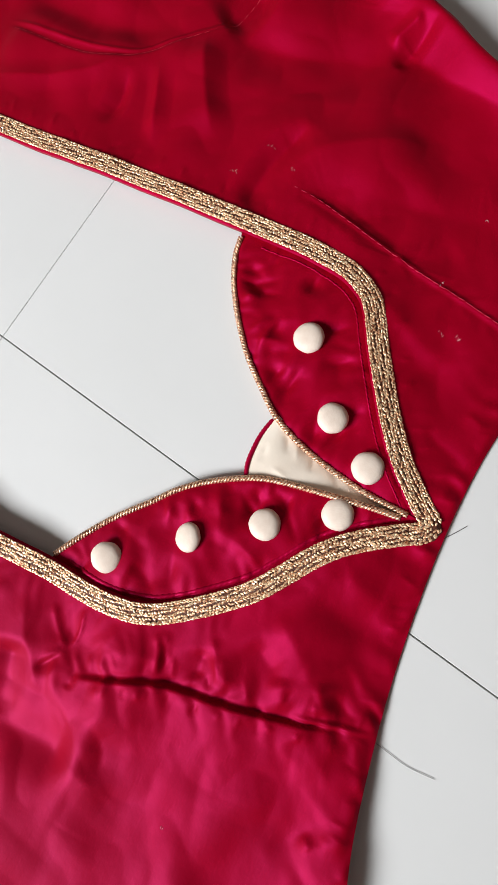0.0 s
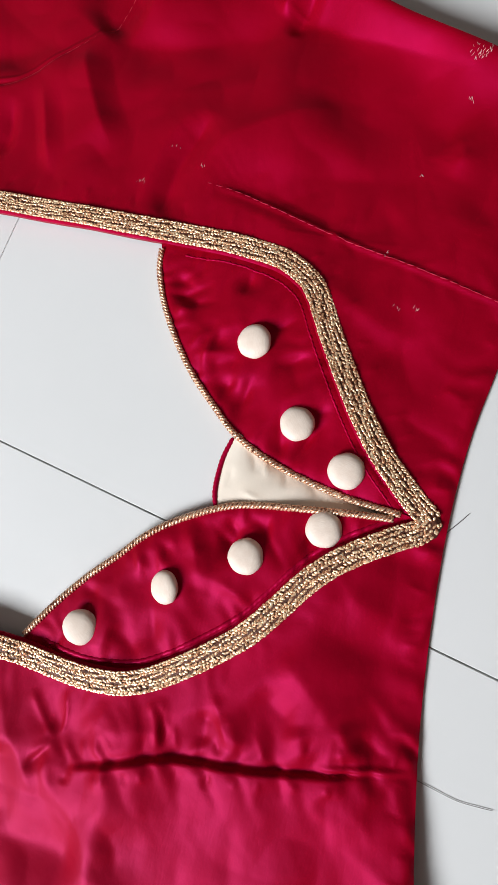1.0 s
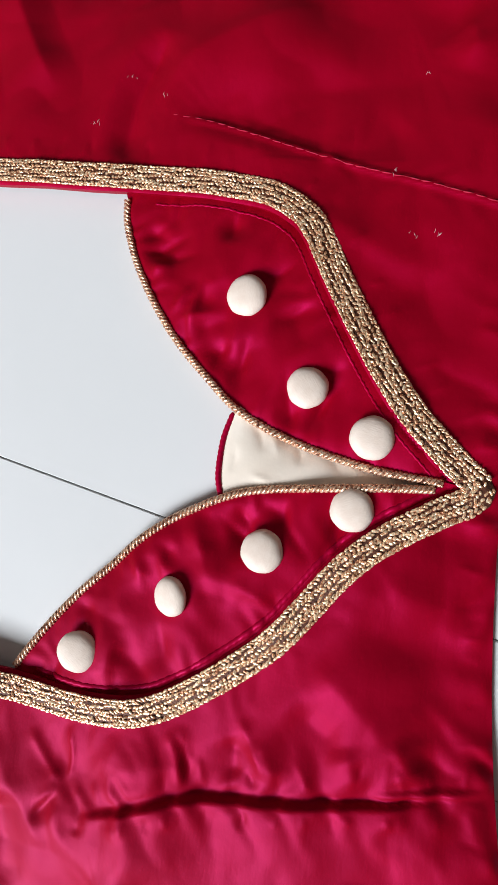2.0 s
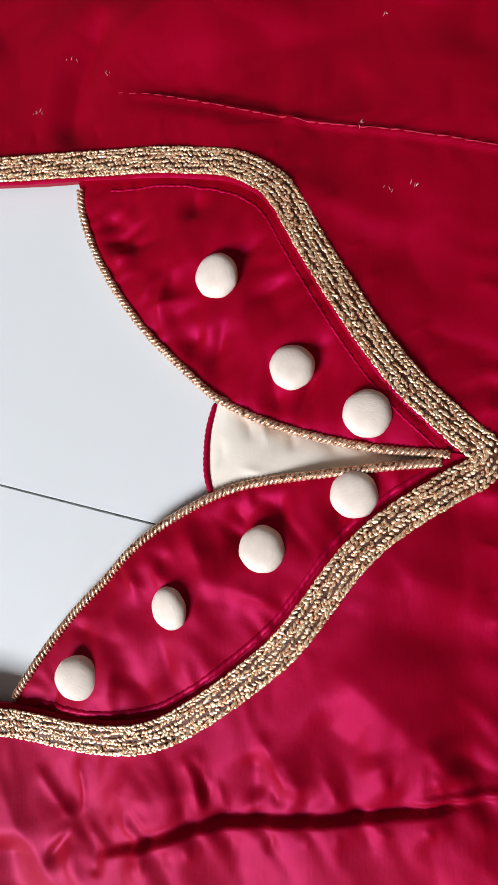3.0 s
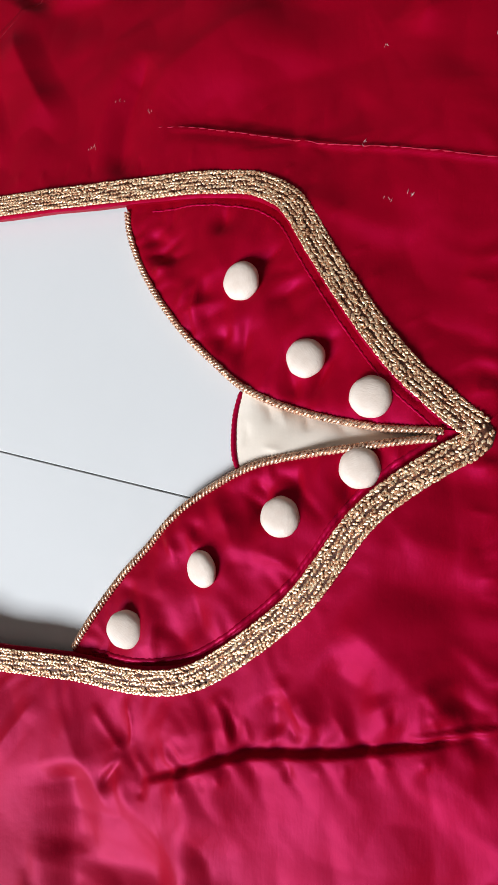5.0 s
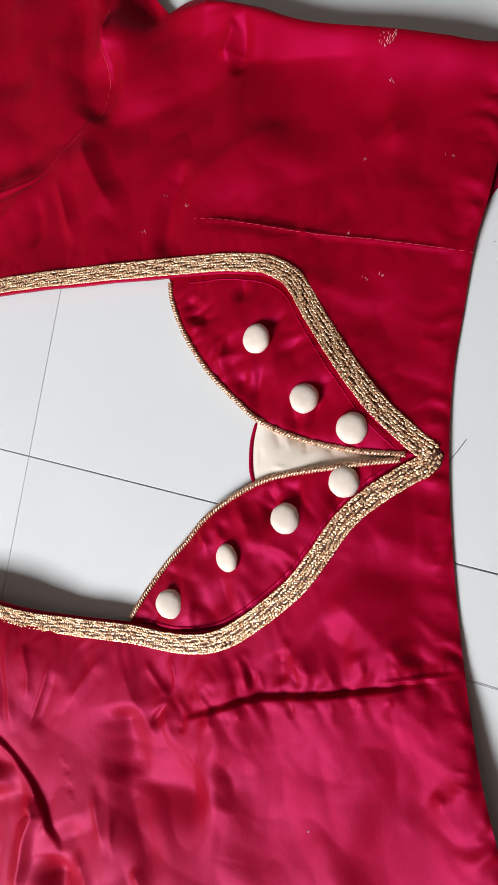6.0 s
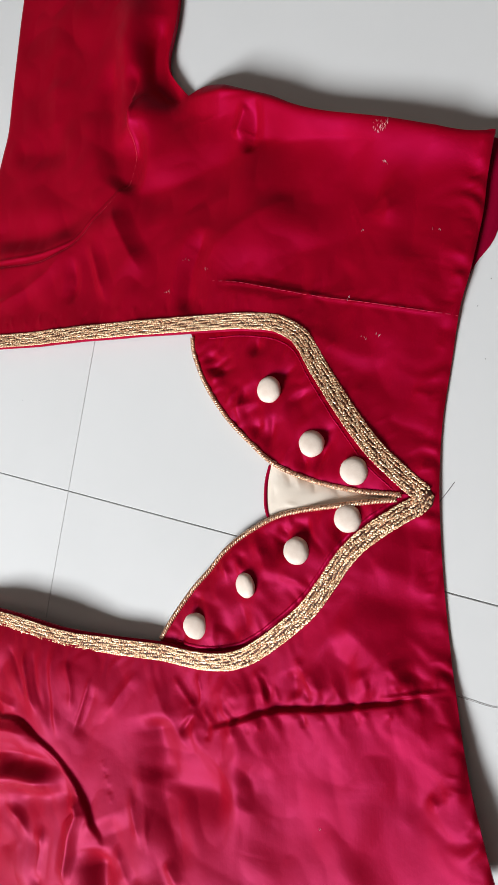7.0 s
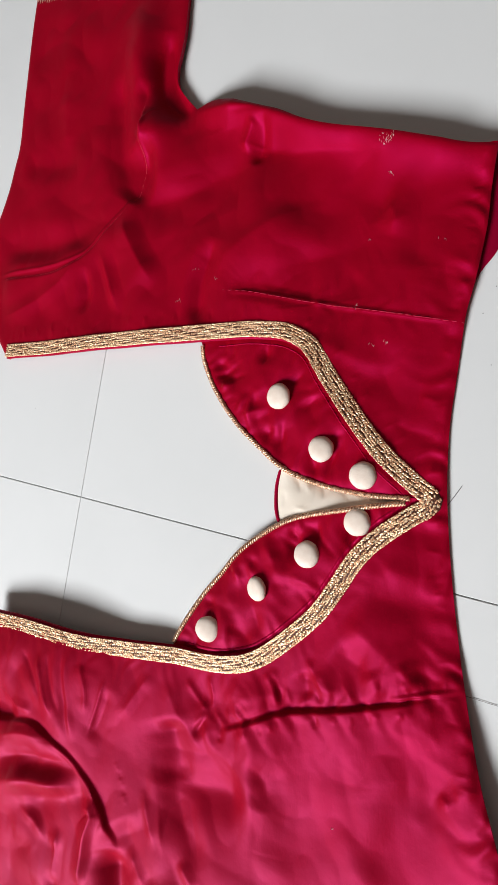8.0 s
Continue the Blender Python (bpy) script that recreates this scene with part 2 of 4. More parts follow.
# ---- the room ----
W0, W1, S0, N1, TOP = -2.4, 2.4, WALL_S, 2.4, 2.9
floor = tagged(new("floor", box_mesh("floor", [((W0, S0, -0.06), (W1, N1, -0.0014))])), "white square floor tiles with thin grey joints", "floor", kind="structure")
floor.data.materials.append(GROUT)
wx0, wx1, wz0, wz1 = WIN_X - WIN_W / 2, WIN_X + WIN_W / 2, WIN_Z - WIN_H / 2, WIN_Z + WIN_H / 2
for nm, cuboids in (
    ("wall_south", [((W0, S0 - 0.38, 0), (wx0, S0, TOP)), ((wx1, S0 - 0.38, 0), (W1, S0, TOP)), ((wx0, S0 - 0.38, 0), (wx1, S0, wz0)), ((wx0, S0 - 0.38, wz1), (wx1, S0, TOP))]),
    ("wall_north", [((W0, N1, 0), (W1, N1 + 0.2, TOP))]),
    ("wall_west", [((W0 - 0.2, S0 - 0.2, 0), (W0, N1 + 0.2, TOP))]),
    ("wall_east", [((W1, S0 - 0.2, 0), (W1 + 0.2, N1 + 0.2, TOP))]),
    ("ceiling", [((W0 - 0.2, S0 - 0.38, TOP), (W1 + 0.2, N1 + 0.2, TOP + 0.15))]),
):
    ob = tagged(new(nm, box_mesh(nm, cuboids)), "plain buff painted " + nm.split("_")[0], nm.split("_")[0], kind="structure")
    ob.data.materials.append(PAINT)

# ---- the blouse: plan curves ----
BAND_UP = spline([(-243, 85.6), (-185, 83.6), (-124, 82.6), (-70, 80.6), (-21, 78.4), (2, 76.9), (23, 73.3), (36, 67.3), (46, 58.7), (58, 38.4), (69.4, 20.3), (80.5, 3.8), (93, -12.1), (105, -23.7), (122.4, -39.6)])
BAND_LO = spline([(122.4, -39.6), (105, -51), (93, -59.1), (81, -69.4), (72, -80.1), (63, -93.4), (53.6, -106.3), (44.2, -115.8), (26.7, -130.7), (6.4, -144), (-15, -149.4), (-37.4, -150.2), (-61, -148.8), (-113, -149.3), (-140.5, -148.1), (-170, -144.7), (-202, -141.5), (-243, -140.4)])
CORD_UP = spline([(-42.5, 70.5), (-40.7, 58.8), (-35.5, 46), (-28, 33.3), (-18.5, 20), (-7, 6.5), (6.5, -5.5), (23.6, -18.9), (48, -28.9), (78, -35.4), (107.7, -37.7)], 0.24)
CORD_LO = spline([(-60.3, -141), (-46, -118.6), (-34.8, -104.2), (-21.4, -89.8), (-8.4, -75.8), (8.6, -63), (33.2, -51.2), (64, -45.7), (86, -42.5), (105, -40.4)], 0.24)
HALF, LEDGE = 5.35, 6.7          # half the gilt band's width; the neck edge lies this far from its middle

HEM = spline([(162, 168), (157, 145), (154, 122), (147.3, 92), (140.8, 69.7), (135.2, 35), (130.6, 3.5), (129.0, -30), (129.7, -62), (132.4, -100), (137.2, -140), (145.6, -187), (153, -214), (160, -240)], 5)
SIDE_LO = spline([(160, -240), (100, -269), (60, -285), (10, -312), (-52, -327)], 5)
SLEEVE_LO = [spline([(-52, -327), (-74, -346), (-72, -372), (-66, -395), (-63, -430), (-60, -470)], 5), spline([(-60, -470), (-150, -480), (-232, -486)], 5),
             spline([(-232, -486), (-239, -415), (-244, -345), (-256, -307), (-268, -280), (-298, -222)], 5)]
SLEEVE_UP = [spline([(-298, 148), (-268, 208), (-256, 235), (-250, 255), (-244.5, 275), (-242, 307), (-239, 343), (-235.5, 381), (-231.6, 411.5)], 5),
             spline([(-231.6, 411.5), (-170, 396), (-60, 373)], 5), spline([(-60, 373), (-62.5, 347), (-64.5, 319), (-67, 303), (-70, 290), (-69, 277), (-61, 264), (-52, 253)], 5)]
SIDE_UP = spline([(-52, 253), (-38, 252.6), (-23, 248), (10, 231.6), (23, 225), (40, 214), (61, 203.8), (99, 189.4), (140, 172), (162, 167)], 5)
SHOULDER_LO, SHOULDER_UP = np.array([(-298, -222), (-270, -186), (-245, -150)]), np.array([(-245, 80), (-259, 99), (-298, 148)])
OUTER = np.vstack([c[:-1] for c in (HEM, SIDE_LO, *SLEEVE_LO, SHOULDER_LO)] + [SHOULDER_LO[-1:], SHOULDER_UP[:-1]] + [c[:-1] for c in (*SLEEVE_UP, SIDE_UP)])
RIM = np.vstack([SHOULDER_UP, *SLEEVE_UP, SIDE_UP, HEM, SIDE_LO, *SLEEVE_LO, SHOULDER_LO])
NECK = np.vstack([[(-340, 86)], BAND_UP, BAND_LO[1:], [(-340, -140)]])
NECK_LINE = np.vstack([BAND_UP, BAND_LO[1:]])
SEAM_UP = spline([(-76, 287), (-93.5, 283), (-97, 262), (-99.7, 230), (-104.4, 208), (-112, 191.4), (-129, 178.7), (-158, 158.2), (-189, 149), (-222.7, 149.4), (-300, 153)], 4)
SEAM_LO = spline([(-300, -190), (-230, -195.7), (-196.4, -205.8), (-171, -212.2), (-147, -226.5), (-123, -246), (-114.3, -263.6), (-100, -290.8), (-84, -322), (-74, -347)], 4)


# ---- the lie of the cloth ----
FOLDS = []


def fold(amount, width, *points, kind="ridge", fade=0.25):
    """A soft ridge (minus: a valley) along a curve; kind "step": the left side lies higher by the amount."""
    line = spline(points, 6) if len(points) > 2 else np.array(points, float)
    FOLDS.append((amount, width, line, kind, fade))


def crease(amount, left, right, *points, fade=0.25):
    """A crisp crease between two flat slopes, that reach so far to its left and right (minus: a valley)."""
    FOLDS.append((amount, (left, right), spline(points, 6), "crease", fade))


# upper armhole: creases that meet in a star on the seam
crease(-5.1, 26, 20, (-116, 189), (-70, 187), (-30, 193), (5, 199), fade=0.3)
crease(4.3, 10, 26, (-121, 185), (-106, 152), (-86, 120), fade=0.3)
crease(4.6, 24, 30, (49, 161), (14, 150), (-21, 133), (-42, 109), fade=0.4)
crease(-4.1, 26, 26, (6, 117), (40, 120), (78, 124), (95, 133), fade=0.4)
crease(-4.1, 22, 26, (54, 170), (78, 154), (109, 137), fade=0.4)
crease(3.0, 12, 14, (90, 151), (100, 139), (95, 125), fade=0.4)
crease(-6.6, 12, 20, (-96, 239), (-97, 224), (-104, 207), (-114, 191))
crease(0.8, 1.6, 1.6, (-97, 224), (-104, 207), (-114, 191), (-131, 180), (-154, 164), (-164, 159), (-192, 155), (-261, 156), fade=0.1)
crease(1.3, 8, 8, (-162, 159), (-185, 138), (-233, 120), (-259, 118))
crease(-4.1, 9, 14, (-49, 85), (-46, 118), (-31, 149))
crease(3.1, 8, 6, (-142, 161), (-131, 131), (-121, 102), fade=0.4)
crease(-2.6, 6, 8, (-159, 150), (-157, 125), (-163, 107), fade=0.4)
# along the side seam
crease(-3.8, 14, 22, (-11, 209), (46, 195), (96, 181))
crease(-2.9, 6, 7, (13, 229), (5, 212), (-2, 195))
crease(2.6, 5, 6, (4, 226), (-3, 217), (-10, 208))
crease(3.1, 7, 9, (-54, 251), (-26, 241), (11, 231), (46, 215))
crease(-0.9, 6, 8, (125, 99), (140, 92), (150, 92))
crease(0.8, 1.5, 1.5, (-24, 108), (2, 103), (16, 99), (47, 90), (78, 81), (113, 72), (140, 66), fade=0.12)
crease(-1.9, 14, 10, (-18, 112), (9, 108), (39, 98), (63, 92), fade=0.4)
# lower shoulder and body: pulls that run from the band
crease(1.0, 5, 5, (-74, -163), (-87, -180), (-100, -198))
crease(-1.4, 9, 7, (-108, -177), (-115, -197), (-127, -217))
crease(1.1, 6, 8, (-62, -165), (-54, -184), (-41, -200), (-32, -213))
crease(-1.2, 5, 5, (-151, -154), (-151, -167), (-142, -223))
crease(0.9, 3, 4, (-146, -155), (-146, -176), (-139, -221))
crease(1.0, 5, 4, (-213, -192), (-203, -201), (-179, -205))
crease(1.3, 5, 5, (-78, -240), (-72, -261), (-64, -279), fade=0.35)
crease(1.8, 6, 9, (-89, -282), (-80, -295), (-71, -307), fade=0.35)
crease(1.3, 5, 5, (-46, -280), (-39, -287), (-32, -295), fade=0.35)
crease(-1.8, 12, 14, (-55, -240), (-45, -260), (-31, -285), fade=0.35)
crease(1.8, 16, 20, (-17, -226), (7, -235), (38, -239), fade=0.4)
crease(-1.9, 20, 16, (64, -182), (70, -213), (78, -242), fade=0.4)
crease(-1.7, 14, 14, (110, -221), (123, -203), (131, -189), fade=0.4)
crease(0.9, 3, 4, (124, -202), (127, -204), (131, -206), fade=0.4)
crease(1.1, 8, 10, (121, -212), (135, -201), (149, -194), fade=0.3)
crease(-1.2, 2, 4, (-40, -201), (-35, -193), (-28, -185), fade=0.3)
crease(-1.8, 14, 10, (2, -206), (14, -217), (19, -237), fade=0.4)
crease(1.0, 4, 6, (20, -146), (21, -159), (21, -171), fade=0.3)
crease(-1.2, 5, 7, (109, -134), (119, -141), (128, -141), fade=0.4)
crease(3.0, 32, 18, (67, -110), (84, -123), (97, -133), (107, -142), fade=0.3)
crease(-2.2, 14, 14, (60, -130), (75, -138), (86, -142), fade=0.4)
crease(1.8, 9, 9, (101, -132), (106, -141), (110, -150), fade=0.35)
crease(1.6, 8, 9, (84, -139), (89, -148), (93, -155), fade=0.35)
crease(-1.6, 8, 9, (39, -146), (43, -155), (45, -165), fade=0.35)
crease(1.4, 7, 7, (48, -144), (57, -152), (61, -163), fade=0.35)
# lower sleeve: sharp shiny folds
crease(3.0, 5, 8, (-131, -266), (-117, -263), (-124, -285), (-130, -321), fade=0.2)
crease(2.4, 6, 7, (-151, -283), (-155, -305), (-158, -329), fade=0.3)
crease(3.0, 12, 10, (-219, -263), (-182, -254), (-130, -250), fade=0.3)
crease(-2.7, 9, 10, (-220, -248), (-183, -238), (-141, -237), fade=0.3)
crease(2.1, 6, 8, (-221, -231), (-190, -221), (-160, -221), fade=0.3)
crease(1.8, 5, 6, (-196, -278), (-177, -286), (-164, -299), fade=0.4)
# upper body and sleeve: soft folds
fold(2.4, 16, (-101, 205), (-64, 211), (-10, 210))
fold(-3.4, 9, (-127, 305), (-125, 246), (-117, 200))
fold(-1.8, 10, (-238, 254), (-202, 245), (-168, 239))
fold(-3.2, 12, (-264, 178), (-197, 174), (-135, 182))
fold(1.8, 10, (-260, 166), (-196, 158), (-152, 169))
fold(-0.8, 1.2, (102, 177), (78, 186), (47, 195), (17, 201), kind="step", fade=0.2)
fold(-11, 8, (-78, 326), (-83, 297), (-78, 272), (-60, 254), (-50, 248), fade=0.3)
fold(-2.0, 6, (-102, 287), (-94, 266), (-96, 243))
fold(1.5, 5, (-90, 264), (-96, 243), (-101, 216))
fold(-1.5, 14, (-4, 160), (47, 161), (78, 150))
fold(1.6, 16, (-4, 135), (39, 135), (78, 109))
fold(-1.5, 16, (100, 156), (114, 128), (107, 101))
fold(-1.2, 10, (78, 106), (63, 93), (48, 93))
fold(1.2, 8, (-185, 308), (-185, 272), (-190, 256))
fold(-1.5, 9, (-60, 260), (-78, 298), (-60, 333))
# lower body
fold(2.5, 0.7, (124, -149.5), (112, -153), (100, -157), (65, -166), (27, -174), (3, -184), (-17, -192), (-22, -195), kind="step", fade=0.18)
crease(1.3, 1.6, 1.4, (141, -143), (122, -148), (106, -152), (94, -156), fade=0.3)
fold(-0.7, 2.2, (142, -143), (119, -150), (100, -156), (65, -164), (27, -172), (3, -181), (-21, -193), fade=0.2)
fold(1.6, 8, (-40, -173), (-25, -200), (-5, -217), (16, -230))
fold(-2.2, 9, (-60, -191), (-54, -213), (-50, -234))
fold(-5.5, 15, (-71, -245), (-31, -234), (8, -235))
fold(-1.4, 7, (-60, -270), (-47, -290), (-33, -313), fade=0.4)
fold(-1.6, 16, (19, -198), (28, -231), (20, -270))
fold(-1.4, 14, (96, -199), (99, -226), (79, -259))
fold(-1.3, 7, (128, -228), (146, -214), (156, -206))
fold(1.0, 5, (131, -199), (143, -195), (150, -191))
fold(1.5, 10, (-195, -171), (-168, -193), (-138, -221))
fold(-1.2, 7, (-208, -164), (-187, -192), (-162, -209))
fold(1.2, 8, (-15, -164), (-2, -170), (19, -162))
fold(-1.0, 7, (-47, -174), (-15, -176), (6, -174))
# lower sleeve
fold(-1.0, 5, (-245, -212), (-198, -216), (-173, -214), (-149, -230), (-124, -251), (-113, -272))
fold(4.2, 11, (-240, -273), (-177, -256), (-128, -251))
fold(-3.0, 7, (-196, -247), (-160, -241), (-128, -239))
fold(-3.2, 9, (-188, -275), (-141, -259), (-118, -256))
fold(-2.0, 6, (-158, -291), (-156, -311), (-158, -333))
fold(-9, 11, (-106, -286), (-102, -302), (-94, -340), fade=0.3)
fold(1.8, 12, (-212, -292), (-180, -301), (-184, -335))
fold(1.8, 9, (-236, -240), (-190, -235), (-148, -236))
fold(2.9, 1.1, (-96, -289), (-105, -273), (-114, -257), (-123, -246), (-142, -230), (-162, -219), (-181, -212), (-226, -216), (-260, -198), kind="step", fade=0.1)
fold(1.0, 6, (-22, 102), (1, 96), (23, 89))
fold(0.18, 2, (-102, -228), (-99, -234))
fold(0.18, 2, (-98, -238), (-94, -244))
fold(0.18, 2, (-95, -248), (-91, -255))
fold(-0.18, 2, (-99, -234), (-96, -239))
fold(-0.18, 2, (-95, -244), (-92, -249))
fold(1.3, 1.2, (-94, 284), (-97, 262), (-100, 230), (-104, 208), (-112, 191), (-129, 179), (-158, 158), (-189, 149), (-223, 149), (-259, 152), kind="step", fade=0.06)
fold(-3.5, 18, (-97, -264), (-82, -291), (-68, -313))
fold(-2.6, 14, (-62, -189), (-55, -217), (-59, -240))
fold(1.4, 3, (-176, -160), (-169, -180), (-157, -205))
fold(-1.0, 3, (-167, -159), (-160, -181), (-150, -204))
fold(1.1, 3, (-135, -161), (-128, -181), (-129, -199))
fold(-1.2, 4, (-195, -158), (-178, -178), (-168, -197))
fold(1.0, 3, (-47, -163), (-37, -176), (-27, -183))
fold(1.0, 3, (14, -150), (21, -162), (23, -172))
fold(-1.0, 2.5, (18, -150), (24, -161), (26, -171))
fold(0.9, 3, (42, -138), (50, -149), (56, -161))
fold(1.0, 5, (112, 24), (122, 21), (133, 15))
fold(-1.0, 5, (96, 9), (110, 2), (125, -2))
fold(0.9, 4, (117, -20), (124, -22), (131, -22))
fold(-1.1, 6, (102, -53), (116, -58), (131, -58))
fold(1.1, 7, (89, -77), (105, -83), (123, -84))
fold(-1.2, 9, (79, -95), (100, -101), (122, -104))
fold(1.0, 6, (48, 65), (79, 48), (100, 42))
fold(-1.3, 12, (86, 47), (100, 25), (120, 13))
fold(1.2, 14, (64, 67), (93, 60), (124, 50))
fold(-1.0, 8, (79, 26), (96, 4), (107, -10))
fold(0.9, 1.5, (-112, -170), (-117, -187), (-128, -215))
fold(0.8, 1.3, (-28, -158), (-25, -172), (-27, -182))
fold(0.8, 3, (-65, -251), (-62, -267), (-58, -280), fade=0.5)
fold(0.5, 1, (-6, 212), (8, 207))
fold(1.4, 14, (-107, 197), (-74, 199), (-43, 197), (-10, 194))
fold(-1.4, 16, (-95, 176), (-58, 171), (-9, 173))
fold(1.0, 1.5, (-96, 238), (-91, 253), (-82, 262))
fold(0.9, 1.4, (-99, 263), (-93, 249), (-96, 234))
fold(-4.5, 11, (-259, -205), (-225, -206), (-195, -210))
fold(1.3, 2, (-27, 245), (-2, 243), (30, 232))
fold(-1.2, 3, (-25, 237), (8, 230), (38, 218))
fold(0.9, 1.8, (46, 220), (70, 211), (97, 197))


def ticks(line, side, gap, long, amount, seed, start=0.5):
    """Short pulled puckers running off a stitched edge."""
    r = random.Random(seed)
    run = np.r_[0, np.cumsum(np.linalg.norm(np.diff(line, axis=0), axis=1))]
    at = r.uniform(0, gap)
    while at < run[-1] - 4:
        p, q = (np.array([np.interp(at + e, run, line[:, k]) for k in (0, 1)]) for e in (0, 2))
        t = (q - p) / np.linalg.norm(q - p)
        way = side * np.array([-t[1], t[0]]) + t * r.uniform(-0.45, 0.45)
        a, far = p + way * start, r.uniform(0.6, 1.3) * long
        fold(amount * r.uniform(0.5, 1.3) * r.choice((1, 1, -1)), r.uniform(1.3, 2.6), tuple(a), tuple(a + way * far * 0.5 + t * r.uniform(-1, 1)), tuple(a + way * far), fade=0.45)
        at += gap * r.uniform(0.5, 1.6)


ticks(HEM, -1, 10, 12, 0.55, 71)
ticks(BAND_LO, -1, 9, 20, 0.6, 73, 8.0)
ticks(BAND_UP, 1, 15, 12, 0.45, 74, 8.0)
ticks(spline([(-24, -195.3), (26.8, -174.5), (64.7, -165.7), (99.5, -157.3), (141.5, -144.3)], 4), -1, 11, 8, 0.4, 75, 2.0)
ticks(spline([(-24, -195.3), (26.8, -174.5), (64.7, -165.7), (99.5, -157.3), (141.5, -144.3)], 4), 1, 10, 14, 0.6, 76, 2.0)


def folded(x, y, folds=FOLDS):
    z = np.zeros(x.shape)
    for amount, width, line, kind, fade in folds:
        reach = 4.5 * width if kind == "ridge" else 60 if kind == "step" else max(width) + 2
        (x0, y0), (x1, y1) = line.min(0) - reach, line.max(0) + reach
        m = (x > x0) & (x < x1) & (y > y0) & (y < y1)
        if not m.any():
            continue
        d, side, s = to_line(x[m], y[m], line)
        total = np.linalg.norm(np.diff(line, axis=0), axis=1).sum()
        ends = np.clip(np.minimum(s, total - s) / (fade * total + 1e-6), 0, 1)
        ends = ends * ends * (3 - 2 * ends)
        if kind == "ridge":
            sharp = np.exp(-1.3 * (np.sqrt((d / width) ** 2 + 0.03) - 0.173))
            z[m] += amount * ends * (sharp if width < 6 else 0.25 * sharp + 0.75 * np.exp(-0.75 * (d / width) ** 2))
        elif kind == "crease":
            far = 1.35 * np.where(side >= 0, width[0], width[1])
            soft = 0.5 + 0.09 * max(min(width) - 4, 0)
            z[m] += amount * ends * np.clip(1 - (np.sqrt(d * d + soft * soft) - soft) / far, 0, 1) ** 1.5
        else:
            lift = np.exp(-(d / 22) ** 2)
            z[m] += amount * ends * lift * (0.5 + 0.5 * np.tanh(side * d / width))
    return z


DART_LO = spline([(-32, -197.5), (-24, -195.3), (3, -184), (26.8, -174.5), (64.7, -165.7), (99.5, -157.3), (119, -151), (141.5, -144.3)], 4)
DART_UP = spline([(-25.3, 108.5), (-4, 104.6), (22, 96.9), (46.8, 89.6), (77.8, 81.3), (99.5, 75.6), (140.3, 65.7)], 4)


def lift(x, y):
    """The lower shoulder stands off the floor."""
    return 16 * np.exp(-((x + 185) / 85) ** 2 - ((y + 172) / np.where(y < -172, 95.0, 48.0)) ** 2)


def side_puff(x, y):
    """Where the edges stand off the floor: the upper side seam, the sleeve's underarm, the hem's lower end."""
    d, _, s = to_line(x, y, SIDE_UP)
    z = 11.5 * np.exp(-(d / 16) ** 2) * np.clip(s / 40, 0, 1) * np.clip((260 - s) / 60, 0, 1)
    z += 13 * np.exp(-((x + 101) / 17) ** 2 - ((y - 305) / 48) ** 2)
    z += 2 * np.exp(-((x + 64) / 9) ** 2 - ((y - 290) / 28) ** 2)
    z += 12 * np.exp(-((x + 90) / 110) ** 2 - ((y + 340) / 95) ** 2)
    z += 9 * np.exp(-((x + 86) / 16) ** 2 - ((y - 240) / 18) ** 2)
    return z + 8 * np.exp(-((x - 152) / 24) ** 2 - ((y + 222) / 52) ** 2)


def bound(x, y):
    d = depth_in(x, y, OUTER)
    n = LEDGE - depth_in(x, y, NECK)
    return np.minimum(d, n)


